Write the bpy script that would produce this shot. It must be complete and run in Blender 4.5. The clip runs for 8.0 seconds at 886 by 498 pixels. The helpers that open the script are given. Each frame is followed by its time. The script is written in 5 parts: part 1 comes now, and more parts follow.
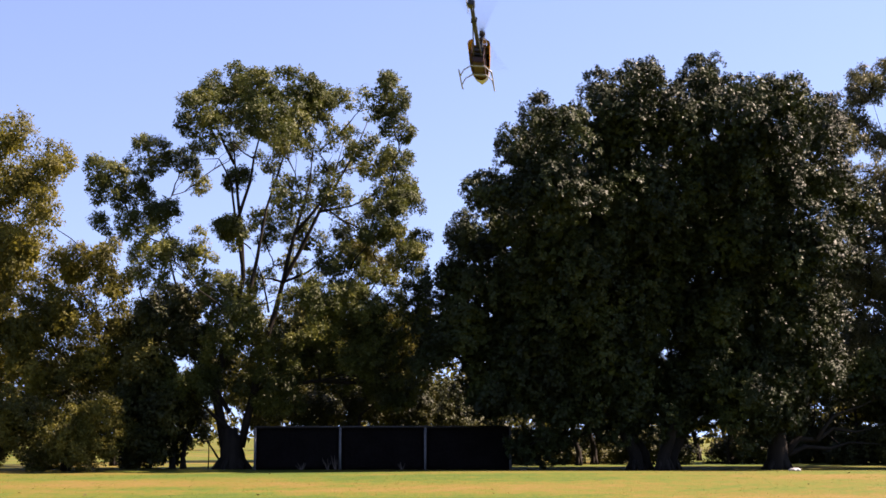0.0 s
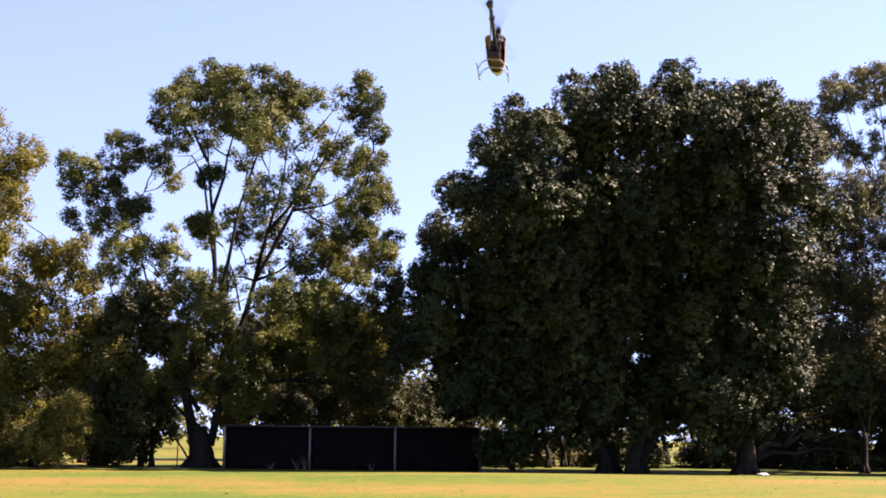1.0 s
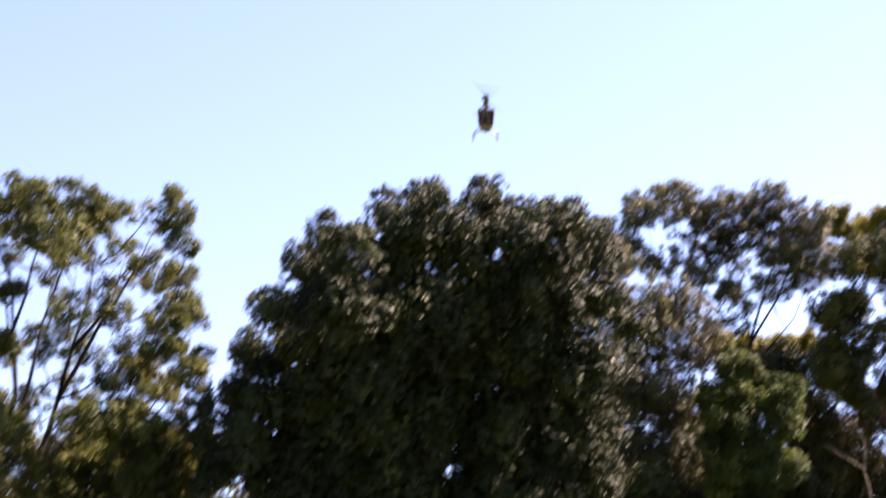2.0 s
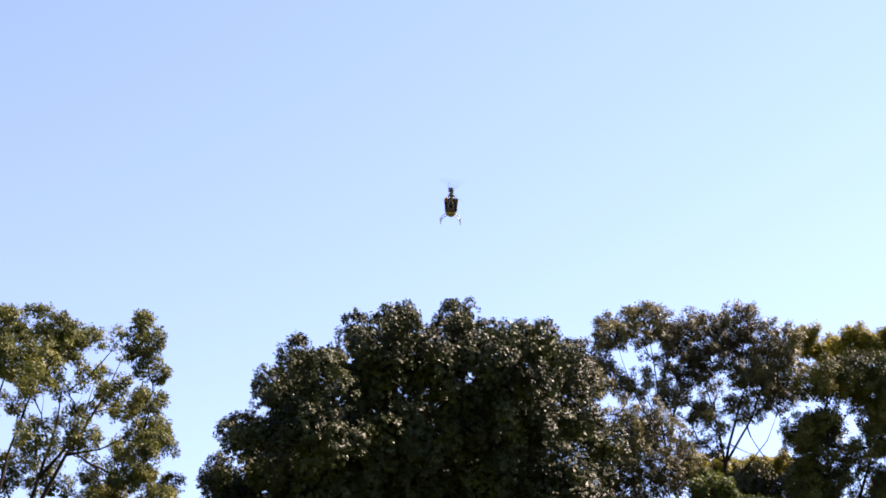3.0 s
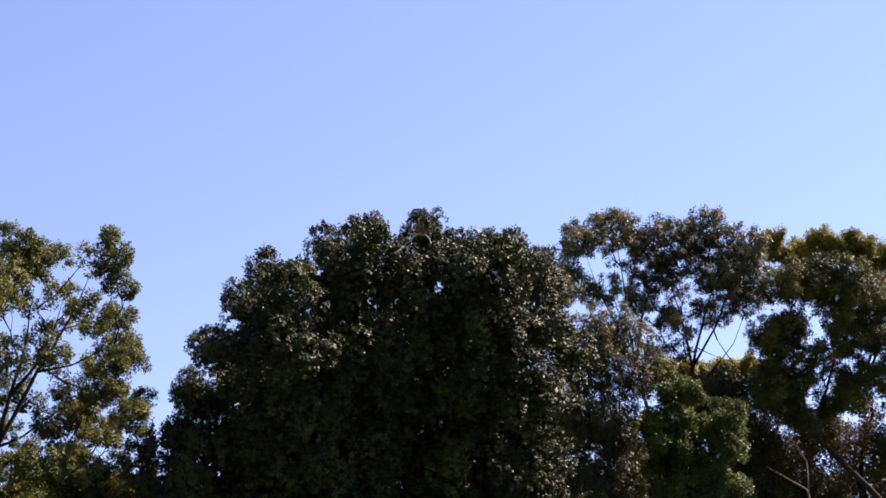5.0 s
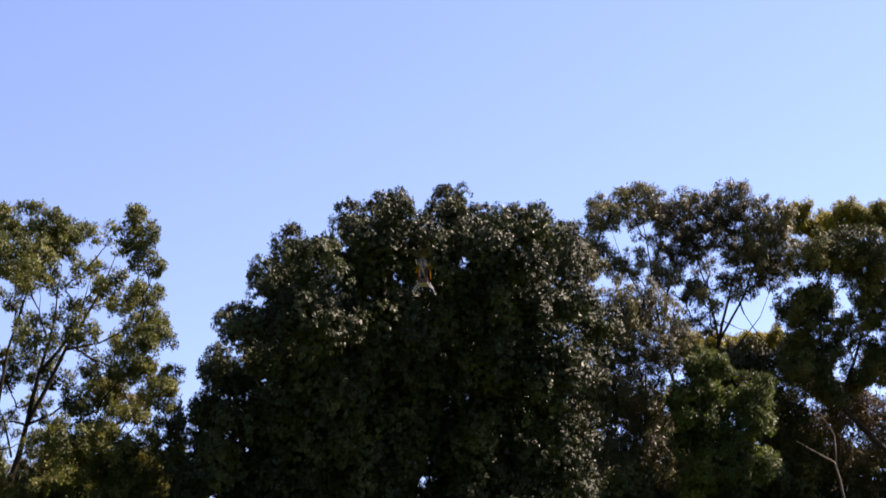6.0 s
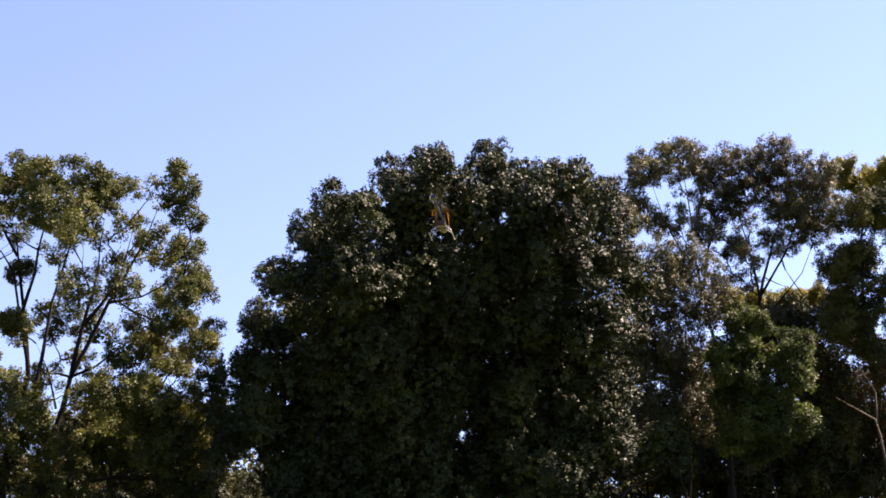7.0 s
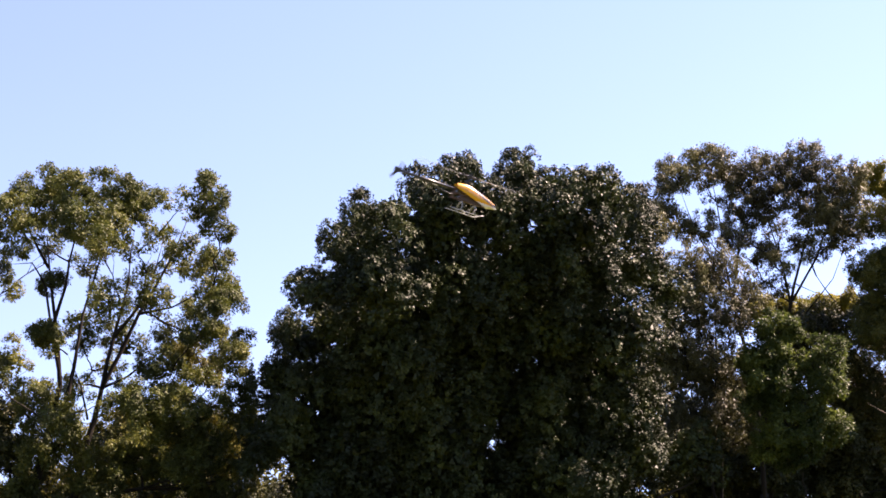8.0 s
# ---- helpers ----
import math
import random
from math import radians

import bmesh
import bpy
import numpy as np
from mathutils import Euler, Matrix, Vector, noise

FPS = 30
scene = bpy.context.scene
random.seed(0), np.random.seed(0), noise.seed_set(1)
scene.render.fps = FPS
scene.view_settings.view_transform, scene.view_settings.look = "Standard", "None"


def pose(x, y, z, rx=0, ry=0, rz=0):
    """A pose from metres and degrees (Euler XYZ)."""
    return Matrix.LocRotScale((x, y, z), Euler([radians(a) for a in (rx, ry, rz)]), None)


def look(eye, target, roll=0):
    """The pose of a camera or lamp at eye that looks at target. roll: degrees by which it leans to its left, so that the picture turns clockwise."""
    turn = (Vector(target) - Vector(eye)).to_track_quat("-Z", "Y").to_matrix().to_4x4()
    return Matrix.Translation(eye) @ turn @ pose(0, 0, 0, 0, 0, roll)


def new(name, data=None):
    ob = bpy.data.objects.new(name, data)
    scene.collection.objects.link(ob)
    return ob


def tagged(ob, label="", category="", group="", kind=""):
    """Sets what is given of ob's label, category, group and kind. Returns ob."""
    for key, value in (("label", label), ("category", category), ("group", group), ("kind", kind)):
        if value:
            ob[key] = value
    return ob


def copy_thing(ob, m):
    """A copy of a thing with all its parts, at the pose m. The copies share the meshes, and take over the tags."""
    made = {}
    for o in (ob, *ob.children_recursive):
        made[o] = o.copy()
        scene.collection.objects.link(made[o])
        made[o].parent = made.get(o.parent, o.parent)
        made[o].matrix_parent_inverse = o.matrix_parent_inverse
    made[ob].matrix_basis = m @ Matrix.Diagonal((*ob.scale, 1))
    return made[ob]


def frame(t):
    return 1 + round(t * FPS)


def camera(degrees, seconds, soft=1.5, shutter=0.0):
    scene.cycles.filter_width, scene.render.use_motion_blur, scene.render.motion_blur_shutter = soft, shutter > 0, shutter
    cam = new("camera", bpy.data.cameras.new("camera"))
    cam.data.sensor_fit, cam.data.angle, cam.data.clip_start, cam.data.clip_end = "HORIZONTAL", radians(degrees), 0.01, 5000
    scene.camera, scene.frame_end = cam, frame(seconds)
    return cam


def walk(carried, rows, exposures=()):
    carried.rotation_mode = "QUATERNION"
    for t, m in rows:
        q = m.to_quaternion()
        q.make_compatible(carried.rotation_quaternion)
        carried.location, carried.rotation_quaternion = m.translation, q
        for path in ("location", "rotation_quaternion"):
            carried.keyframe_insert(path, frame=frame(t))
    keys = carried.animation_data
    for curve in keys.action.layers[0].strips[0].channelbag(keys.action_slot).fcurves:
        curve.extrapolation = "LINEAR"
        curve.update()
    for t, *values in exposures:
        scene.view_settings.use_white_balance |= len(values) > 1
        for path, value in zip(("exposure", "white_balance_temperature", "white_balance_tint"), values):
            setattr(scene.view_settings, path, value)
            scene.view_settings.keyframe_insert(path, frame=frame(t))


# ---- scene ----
# ---------------------------------------------------------------- camera
EYE = 1.6
cam = camera(36.18, 8.0, soft=1.6, shutter=0.4)
walk(cam, [
    (0.0, pose(0, 0, EYE, 97.88, 0, -0.00) @ pose(0, 0, 0, 0, 0, -0.07)),
    (0.5, pose(0, 0, EYE, 98.13, 0, -0.07) @ pose(0, 0, 0, 0, 0, 0.30)),
    (0.8, pose(0, 0, EYE, 97.85, 0, -0.44) @ pose(0, 0, 0, 0, 0, 0.63)),
    (1.0, pose(0, 0, EYE, 97.93, 0, -1.16) @ pose(0, 0, 0, 0, 0, 0.63)),
    (1.1, pose(0, 0, EYE, 98.21, 0, -1.50) @ pose(0, 0, 0, 0, 0, 0.58)),
    (1.2, pose(0, 0, EYE, 99.01, 0, -2.35) @ pose(0, 0, 0, 0, 0, 0.40)),
    (1.3, pose(0, 0, EYE, 99.44, 0, -3.06) @ pose(0, 0, 0, 0, 0, 0.41)),
    (1.4, pose(0, 0, EYE, 99.96, 0, -4.29) @ pose(0, 0, 0, 0, 0, 0.20)),
    (1.5, pose(0, 0, EYE, 100.12, 0, -5.06) @ pose(0, 0, 0, 0, 0, 0.15)),
    (1.6, pose(0, 0, EYE, 100.29, 0, -6.11) @ pose(0, 0, 0, 0, 0, -0.01)),
    (1.7, pose(0, 0, EYE, 100.37, 0, -6.62) @ pose(0, 0, 0, 0, 0, -0.18)),
    (1.8, pose(0, 0, EYE, 100.46, 0, -7.29) @ pose(0, 0, 0, 0, 0, -0.34)),
    (1.9, pose(0, 0, EYE, 100.98, 0, -7.82) @ pose(0, 0, 0, 0, 0, -0.62)),
    (2.0, pose(0, 0, EYE, 102.71, 0, -9.21) @ pose(0, 0, 0, 0, 0, -1.13)),
    (2.1, pose(0, 0, EYE, 103.60, 0, -10.20) @ pose(0, 0, 0, 0, 0, -1.40)),
    (2.2, pose(0, 0, EYE, 104.35, 0, -11.80) @ pose(0, 0, 0, 0, 0, -1.78)),
    (3.3, pose(0, 0, EYE, 108.09, 0, -10.24) @ pose(0, 0, 0, 0, 0, -1.95)),
    (3.5, pose(0, 0, EYE, 106.99, 0, -10.25) @ pose(0, 0, 0, 0, 0, -1.97)),
    (3.7, pose(0, 0, EYE, 105.65, 0, -10.35) @ pose(0, 0, 0, 0, 0, -2.17)),
    (4.0, pose(0, 0, EYE, 105.36, 0, -10.74) @ pose(0, 0, 0, 0, 0, -2.83)),
    (4.2, pose(0, 0, EYE, 105.50, 0, -11.32) @ pose(0, 0, 0, 0, 0, -3.04)),
    (4.5, pose(0, 0, EYE, 104.89, 0, -11.91) @ pose(0, 0, 0, 0, 0, -3.07)),
    (4.7, pose(0, 0, EYE, 104.17, 0, -12.09) @ pose(0, 0, 0, 0, 0, -3.25)),
    (5.8, pose(0, 0, EYE, 103.90, 0, -10.80) @ pose(0, 0, 0, 0, 0, -3.48)),
    (6.0, pose(0, 0, EYE, 103.07, 0, -10.69) @ pose(0, 0, 0, 0, 0, -3.48)),
    (6.2, pose(0, 0, EYE, 102.68, 0, -10.52) @ pose(0, 0, 0, 0, 0, -3.31)),
    (6.5, pose(0, 0, EYE, 101.99, 0, -9.67) @ pose(0, 0, 0, 0, 0, -2.88)),
    (7.0, pose(0, 0, EYE, 101.27, 0, -8.87) @ pose(0, 0, 0, 0, 0, -2.93)),
    (7.2, pose(0, 0, EYE, 101.18, 0, -8.54) @ pose(0, 0, 0, 0, 0, -3.06)),
    (7.5, pose(0, 0, EYE, 101.15, 0, -8.12) @ pose(0, 0, 0, 0, 0, -3.00)),
    (7.8, pose(0, 0, EYE, 101.48, 0, -7.79) @ pose(0, 0, 0, 0, 0, -3.01)),
    (8.0, pose(0, 0, EYE, 101.70, 0, -7.66) @ pose(0, 0, 0, 0, 0, -3.16)),
], exposures=[(0, 2.10, 7150, 31), (0.5, 2.32, 7200, 31), (1, 2.48, 7220, 35), (1.5, 2.65, 7220, 35), (2.2, 2.7, 7220, 35), (3.3, 2.3, 6970, 31), (3.5, 2.22, 6870, 31), (4, 2.02, 6870, 31), (4.5, 1.99, 6870, 31), (5.8, 2.02, 6870, 31), (7, 2.24, 7020, 33), (8, 2.50, 7220, 35)])

# ---------------------------------------------------------------- sky and sun
SUN_TO = Vector((0.63, 0.13, 0.76)).normalized()
world = bpy.data.worlds.new("sky")
world.use_nodes = True
scene.world = world
wn = world.node_tree.nodes
sky = wn.new("ShaderNodeTexSky")
sky.sky_type = "NISHITA"
sky.sun_disc = False
sky.sun_elevation = math.asin(SUN_TO.z)
sky.sun_rotation = math.atan2(SUN_TO.x, SUN_TO.y)
sky.altitude = 1500
sky.air_density, sky.dust_density, sky.ozone_density = 1.0, 0.0, 1.7
wn["Background"].inputs["Strength"].default_value = 0.075
world.node_tree.links.new(sky.outputs["Color"], wn["Background"].inputs["Color"])
# the band of thick air near the horizon lies hidden behind the trees: the sky is read a little higher up
air = wn.new("ShaderNodeTexCoord")
lift = wn.new("ShaderNodeVectorMath")
lift.inputs[1].default_value = (0, 0, 0.185)
even = wn.new("ShaderNodeVectorMath")
even.operation = "NORMALIZE"
world.node_tree.links.new(air.outputs["Generated"], lift.inputs[0])
world.node_tree.links.new(lift.outputs["Vector"], even.inputs[0])
world.node_tree.links.new(even.outputs["Vector"], sky.inputs["Vector"])
sun = new("sun", bpy.data.lights.new("sun", "SUN"))
sun.data.energy, sun.data.angle, sun.data.color = 5.0, radians(0.53), (1.0, 0.92, 0.76)
sun.matrix_world = look(SUN_TO * 200, (0, 0, 0))


# ---------------------------------------------------------------- materials
def node_material(name):
    m = bpy.data.materials.new(name)
    m.use_nodes = True
    n, l = m.node_tree.nodes, m.node_tree.links
    return m, n, l, n["Principled BSDF"]


def noise_node(n, l, scale, detail=3.0, source=None):
    t = n.new("ShaderNodeTexNoise")
    t.inputs["Scale"].default_value, t.inputs["Detail"].default_value = scale, detail
    if source:
        l.new(source, t.inputs["Vector"])
    return t


def ramp_node(n, l, fac, stops):
    r = n.new("ShaderNodeValToRGB")
    r.color_ramp.elements[0].position, r.color_ramp.elements[0].color = stops[0][0], (*stops[0][1], 1)
    r.color_ramp.elements[1].position, r.color_ramp.elements[1].color = stops[-1][0], (*stops[-1][1], 1)
    for p, c in stops[1:-1]:
        r.color_ramp.elements.new(p).color = (*c, 1)
    l.new(fac, r.inputs["Fac"])
    return r


def leaf_material(name, dark, mid, light, rough=0.45, through_light=0.3, patch=0.35, own=0.16):
    """Leaves: each one its own tone, clumps of sprays older or younger, light shining through."""
    m, n, l, p = node_material(name)
    geo = n.new("ShaderNodeNewGeometry")
    co = n.new("ShaderNodeTexCoord")
    nz = noise_node(n, l, patch, 2.0, co.outputs["Object"])
    add = n.new("ShaderNodeMath")
    add.operation = "MULTIPLY_ADD"
    l.new(geo.outputs["Random Per Island"], add.inputs[0])
    add.inputs[1].default_value = own
    l.new(nz.outputs["Fac"], add.inputs[2])
    r = ramp_node(n, l, add.outputs[0], [(0.36, dark), (0.58, mid), (0.80, light)])
    l.new(r.outputs["Color"], p.inputs["Base Color"])
    p.inputs["Roughness"].default_value = rough
    p.inputs["Specular IOR Level"].default_value = 0.2
    tr = n.new("ShaderNodeBsdfTranslucent")
    l.new(r.outputs["Color"], tr.inputs["Color"])
    mix = n.new("ShaderNodeMixShader")
    mix.inputs["Fac"].default_value = through_light
    l.new(p.outputs["BSDF"], mix.inputs[1])
    l.new(tr.outputs["BSDF"], mix.inputs[2])
    l.new(mix.outputs["Shader"], n["Material Output"].inputs["Surface"])
    return m


def rough_material(name, dark, light, scale=6.0, rough=0.8, bump=0.3, metal=0.0, stretch=(1, 1, 1)):
    """A surface mottled at two scales with a fine relief."""
    m, n, l, p = node_material(name)
    co = n.new("ShaderNodeTexCoord")
    mp = n.new("ShaderNodeMapping")
    mp.inputs["Scale"].default_value = stretch
    l.new(co.outputs["Object"], mp.inputs["Vector"])
    a = noise_node(n, l, scale, 6.0, mp.outputs["Vector"])
    b = noise_node(n, l, scale * 0.13, 2.0, mp.outputs["Vector"])
    mx = n.new("ShaderNodeMath")
    mx.operation = "MULTIPLY_ADD"
    l.new(a.outputs["Fac"], mx.inputs[0])
    mx.inputs[1].default_value = 0.6
    half = n.new("ShaderNodeMath")
    half.operation = "MULTIPLY"
    half.inputs[1].default_value = 0.4
    l.new(b.outputs["Fac"], half.inputs[0])
    l.new(half.outputs[0], mx.inputs[2])
    r = ramp_node(n, l, mx.outputs[0], [(0.35, dark), (0.65, light)])
    l.new(r.outputs["Color"], p.inputs["Base Color"])
    p.inputs["Roughness"].default_value, p.inputs["Metallic"].default_value = rough, metal
    p.inputs["Specular IOR Level"].default_value = 0.15 if rough > 0.7 else 0.5
    if bump:
        bp = n.new("ShaderNodeBump")
        bp.inputs["Strength"].default_value, bp.inputs["Distance"].default_value = bump, 0.03
        l.new(a.outputs["Fac"], bp.inputs["Height"])
        l.new(bp.outputs["Normal"], p.inputs["Normal"])
    return m


def grass_material():
    """Mown turf: green, with dry straw-coloured patches drawn out across the view, tufts and bare flecks."""
    m, n, l, p = node_material("turf")
    co = n.new("ShaderNodeTexCoord")
    mp = n.new("ShaderNodeMapping")
    mp.inputs["Scale"].default_value = (0.07, 0.16, 1)
    l.new(co.outputs["Object"], mp.inputs["Vector"])
    wide = noise_node(n, l, 1.0, 4.0, mp.outputs["Vector"])
    fine = noise_node(n, l, 1.1, 6.0, co.outputs["Object"])
    mx = n.new("ShaderNodeMath")
    mx.operation = "MULTIPLY_ADD"
    mx.inputs[1].default_value = 0.45
    l.new(fine.outputs["Fac"], mx.inputs[0])
    l.new(wide.outputs["Fac"], mx.inputs[2])
    speck = noise_node(n, l, 5.0, 5.0, co.outputs["Object"])
    sm = n.new("ShaderNodeMath")
    sm.operation = "MULTIPLY_ADD"
    l.new(speck.outputs["Fac"], sm.inputs[0])
    sm.inputs[1].default_value = 0.5
    off = n.new("ShaderNodeMath")
    off.operation = "SUBTRACT"
    l.new(mx.outputs[0], off.inputs[0])
    off.inputs[1].default_value = 0.25
    l.new(off.outputs[0], sm.inputs[2])
    r = ramp_node(n, l, sm.outputs[0], [(0.60, (0.036, 0.062, 0.0015)), (0.70, (0.060, 0.074, 0.002)), (0.80, (0.090, 0.072, 0.006)), (0.94, (0.116, 0.076, 0.014))])
    l.new(r.outputs["Color"], p.inputs["Base Color"])
    p.inputs["Roughness"].default_value = 0.85
    p.inputs["Specular IOR Level"].default_value = 0.2
    grain = noise_node(n, l, 14.0, 4.0, co.outputs["Object"])
    bp = n.new("ShaderNodeBump")
    bp.inputs["Strength"].default_value, bp.inputs["Distance"].default_value = 0.6, 0.06
    l.new(grain.outputs["Fac"], bp.inputs["Height"])
    l.new(bp.outputs["Normal"], p.inputs["Normal"])
    return m


def plain_material(name, colour, rough=0.5, metal=0.0, coat=0.0):
    m, n, l, p = node_material(name)
    co = n.new("ShaderNodeTexCoord")
    nz = noise_node(n, l, 18.0, 4.0, co.outputs["Object"])
    r = ramp_node(n, l, nz.outputs["Fac"], [(0.3, tuple(c * 0.86 for c in colour)), (0.7, colour)])
    l.new(r.outputs["Color"], p.inputs["Base Color"])
    p.inputs["Roughness"].default_value, p.inputs["Metallic"].default_value = rough, metal
    p.inputs["Coat Weight"].default_value = coat
    return m


FIG_LEAF = leaf_material("fig_leaf", (0.008, 0.012, 0.003), (0.019, 0.027, 0.006), (0.046, 0.058, 0.012), 0.55, 0.08, 0.5, 0.12)
EUC_LEAF = leaf_material("eucalypt_leaf", (0.020, 0.026, 0.006), (0.054, 0.066, 0.012), (0.165, 0.158, 0.028), 0.55, 0.32)
WARM_LEAF = leaf_material("warm_leaf", (0.040, 0.040, 0.008), (0.095, 0.088, 0.014), (0.21, 0.178, 0.024), 0.55, 0.46)
BUSH_LEAF = leaf_material("bush_leaf", (0.024, 0.026, 0.006), (0.070, 0.068, 0.010), (0.160, 0.136, 0.021), 0.6, 0.35)
DARK_LEAF = leaf_material("dark_leaf", (0.012, 0.016, 0.004), (0.034, 0.038, 0.008), (0.095, 0.084, 0.014), 0.55, 0.15)
GREY_LEAF = leaf_material("grey_leaf", (0.022, 0.022, 0.009), (0.056, 0.054, 0.020), (0.135, 0.128, 0.042), 0.5, 0.28)
PINE_LEAF = leaf_material("needle_leaf", (0.012, 0.018, 0.004), (0.034, 0.042, 0.008), (0.095, 0.090, 0.014), 0.6, 0.15, 0.2)
YELLOW_LEAF = leaf_material("yellow_green_leaf", (0.050, 0.050, 0.008), (0.12, 0.115, 0.014), (0.24, 0.205, 0.022), 0.55, 0.4)
GREEN_LEAF = leaf_material("fresh_leaf", (0.010, 0.020, 0.004), (0.034, 0.050, 0.011), (0.11, 0.138, 0.028), 0.5, 0.4)
DRY_LEAF = leaf_material("dry_leaf", (0.028, 0.024, 0.010), (0.070, 0.054, 0.022), (0.15, 0.105, 0.05), 0.65, 0.15)
STRAW = leaf_material("grass_blade", (0.070, 0.092, 0.008), (0.12, 0.125, 0.014), (0.20, 0.16, 0.05), 0.7, 0.45)
BARK_DARK = rough_material("dark_bark", (0.008, 0.0065, 0.005), (0.021, 0.017, 0.013), 5.0, 0.9, 0.6, stretch=(1, 1, 0.25))
BARK_PALE = rough_material("pale_bark", (0.045, 0.036, 0.028), (0.15, 0.12, 0.095), 3.0, 0.75, 0.3, stretch=(1, 1, 0.3))
TURF = grass_material()
STEEL = rough_material("galvanised_steel", (0.09, 0.09, 0.095), (0.17, 0.17, 0.175), 12.0, 0.6, 0.05, 0.4)
CLOTH = rough_material("black_shade_cloth", (0.008, 0.0065, 0.0065), (0.015, 0.012, 0.012), 9.0, 0.9, 0.3)
CLOTH.node_tree.nodes["Principled BSDF"].inputs["Specular IOR Level"].default_value = 0.05
GOLD = plain_material("golden_yellow_lacquer", (0.64, 0.28, 0.007), 0.25, 0.0, 0.6)
SMOKE = plain_material("black_lacquer", (0.012, 0.012, 0.016), 0.2, 0.0, 0.5)
CREAM = plain_material("cream_lacquer", (0.60, 0.57, 0.66), 0.4, 0.0, 0.2)
WHITE = plain_material("white_plastic", (0.34, 0.33, 0.33), 0.4)
CARBON = plain_material("carbon_plate", (0.016, 0.014, 0.014), 0.4)
DULL = plain_material("dark_anodised_metal", (0.035, 0.032, 0.034), 0.4, 0.5)
BROWN = plain_material("dark_brown_plate", (0.045, 0.017, 0.012), 0.5)
BOOM = plain_material("black_polished_tube", (0.020, 0.020, 0.024), 0.36, 0.0, 0.15)
BLADE = plain_material("grey_blade", (0.17, 0.17, 0.18), 0.4)


# ---------------------------------------------------------------- building helpers
def part(name, bm, material, parent=None, label="", smooth=False):
    """Link a bmesh as one mesh object."""
    me = bpy.data.meshes.new(name)
    bm.to_mesh(me)
    bm.free()
    me.materials.append(material)
    if smooth:
        for f in me.polygons:
            f.use_smooth = True
    ob = new(name, me)
    if parent:
        ob.parent = parent
    return tagged(ob, label)


def box(bm, centre, size, turn=None, bevel=0.0):
    r = bmesh.ops.create_cube(bm, size=1.0)
    vs = r["verts"]
    m = Matrix.Translation(centre) @ (turn or Matrix()) @ Matrix.Diagonal((*size, 1))
    bmesh.ops.transform(bm, matrix=m, verts=vs)
    if bevel:
        es = list({e for v in vs for e in v.link_edges})
        bmesh.ops.bevel(bm, geom=es, offset=bevel, segments=2, affect="EDGES")


def tube(bm, pts, radii, sides=8):
    """A round bar of changing width through the points, closed at both ends."""
    pts = [Vector(p) for p in pts]
    rings, side = [], Vector((1, 0.13, 0.07))
    for i, p in enumerate(pts):
        d = (pts[min(i + 1, len(pts) - 1)] - pts[max(i - 1, 0)]).normalized()
        u = side - d * side.dot(d)
        u = u.normalized() if u.length > 1e-3 else d.orthogonal().normalized()
        side, v = u, d.cross(u)
        rings.append([bm.verts.new(p + (u * math.cos(a) + v * math.sin(a)) * radii[i]) for a in (2 * math.pi * k / sides for k in range(sides))])
    for a, b in zip(rings, rings[1:]):
        for k in range(sides):
            bm.faces.new((a[k], a[(k + 1) % sides], b[(k + 1) % sides], b[k]))
    bm.faces.new(rings[0][::-1])
    bm.faces.new(rings[-1])


def bent(a, b, rng, steps=6, wander=0.08, sag=0.0):
    """Points from a to b along a crooked bough that leaves a steeply and then leans over to b."""
    a, b = Vector(a), Vector(b)
    out, length = [], (b - a).length
    for i in range(steps + 1):
        s = i / steps
        p = a.lerp(b, s)
        p.z += sag * length * math.sin(math.pi * s)
        w = wander * length * math.sin(math.pi * s)
        out.append(p + Vector((rng.uniform(-w, w), rng.uniform(-w, w), rng.uniform(-w, w) * 0.5)))
    return out


def leaf_mesh(name, places, axes, sides, lengths, widths):
    """One mesh of many small skewed leaves."""
    n = len(places)
    ups = np.cross(axes, sides)
    L, W = lengths[:, None], widths[:, None]
    co = np.empty((n, 3, 3))
    co[:, 0] = places + axes * L * 0.25 + sides * W * 0.62
    co[:, 1] = places + axes * L + ups * W * 0.2
    co[:, 2] = places - sides * W * 0.62
    me = bpy.data.meshes.new(name)
    me.vertices.add(n * 3)
    me.vertices.foreach_set("co", co.ravel())
    me.loops.add(n * 3)
    me.loops.foreach_set("vertex_index", np.arange(n * 3, dtype=np.int32))
    me.polygons.add(n)
    me.polygons.foreach_set("loop_start", np.arange(0, n * 3, 3, dtype=np.int32))
    me.update(calc_edges=True)
    return me


def unit(v):
    return v / np.maximum(np.linalg.norm(v, axis=1, keepdims=True), 1e-6)


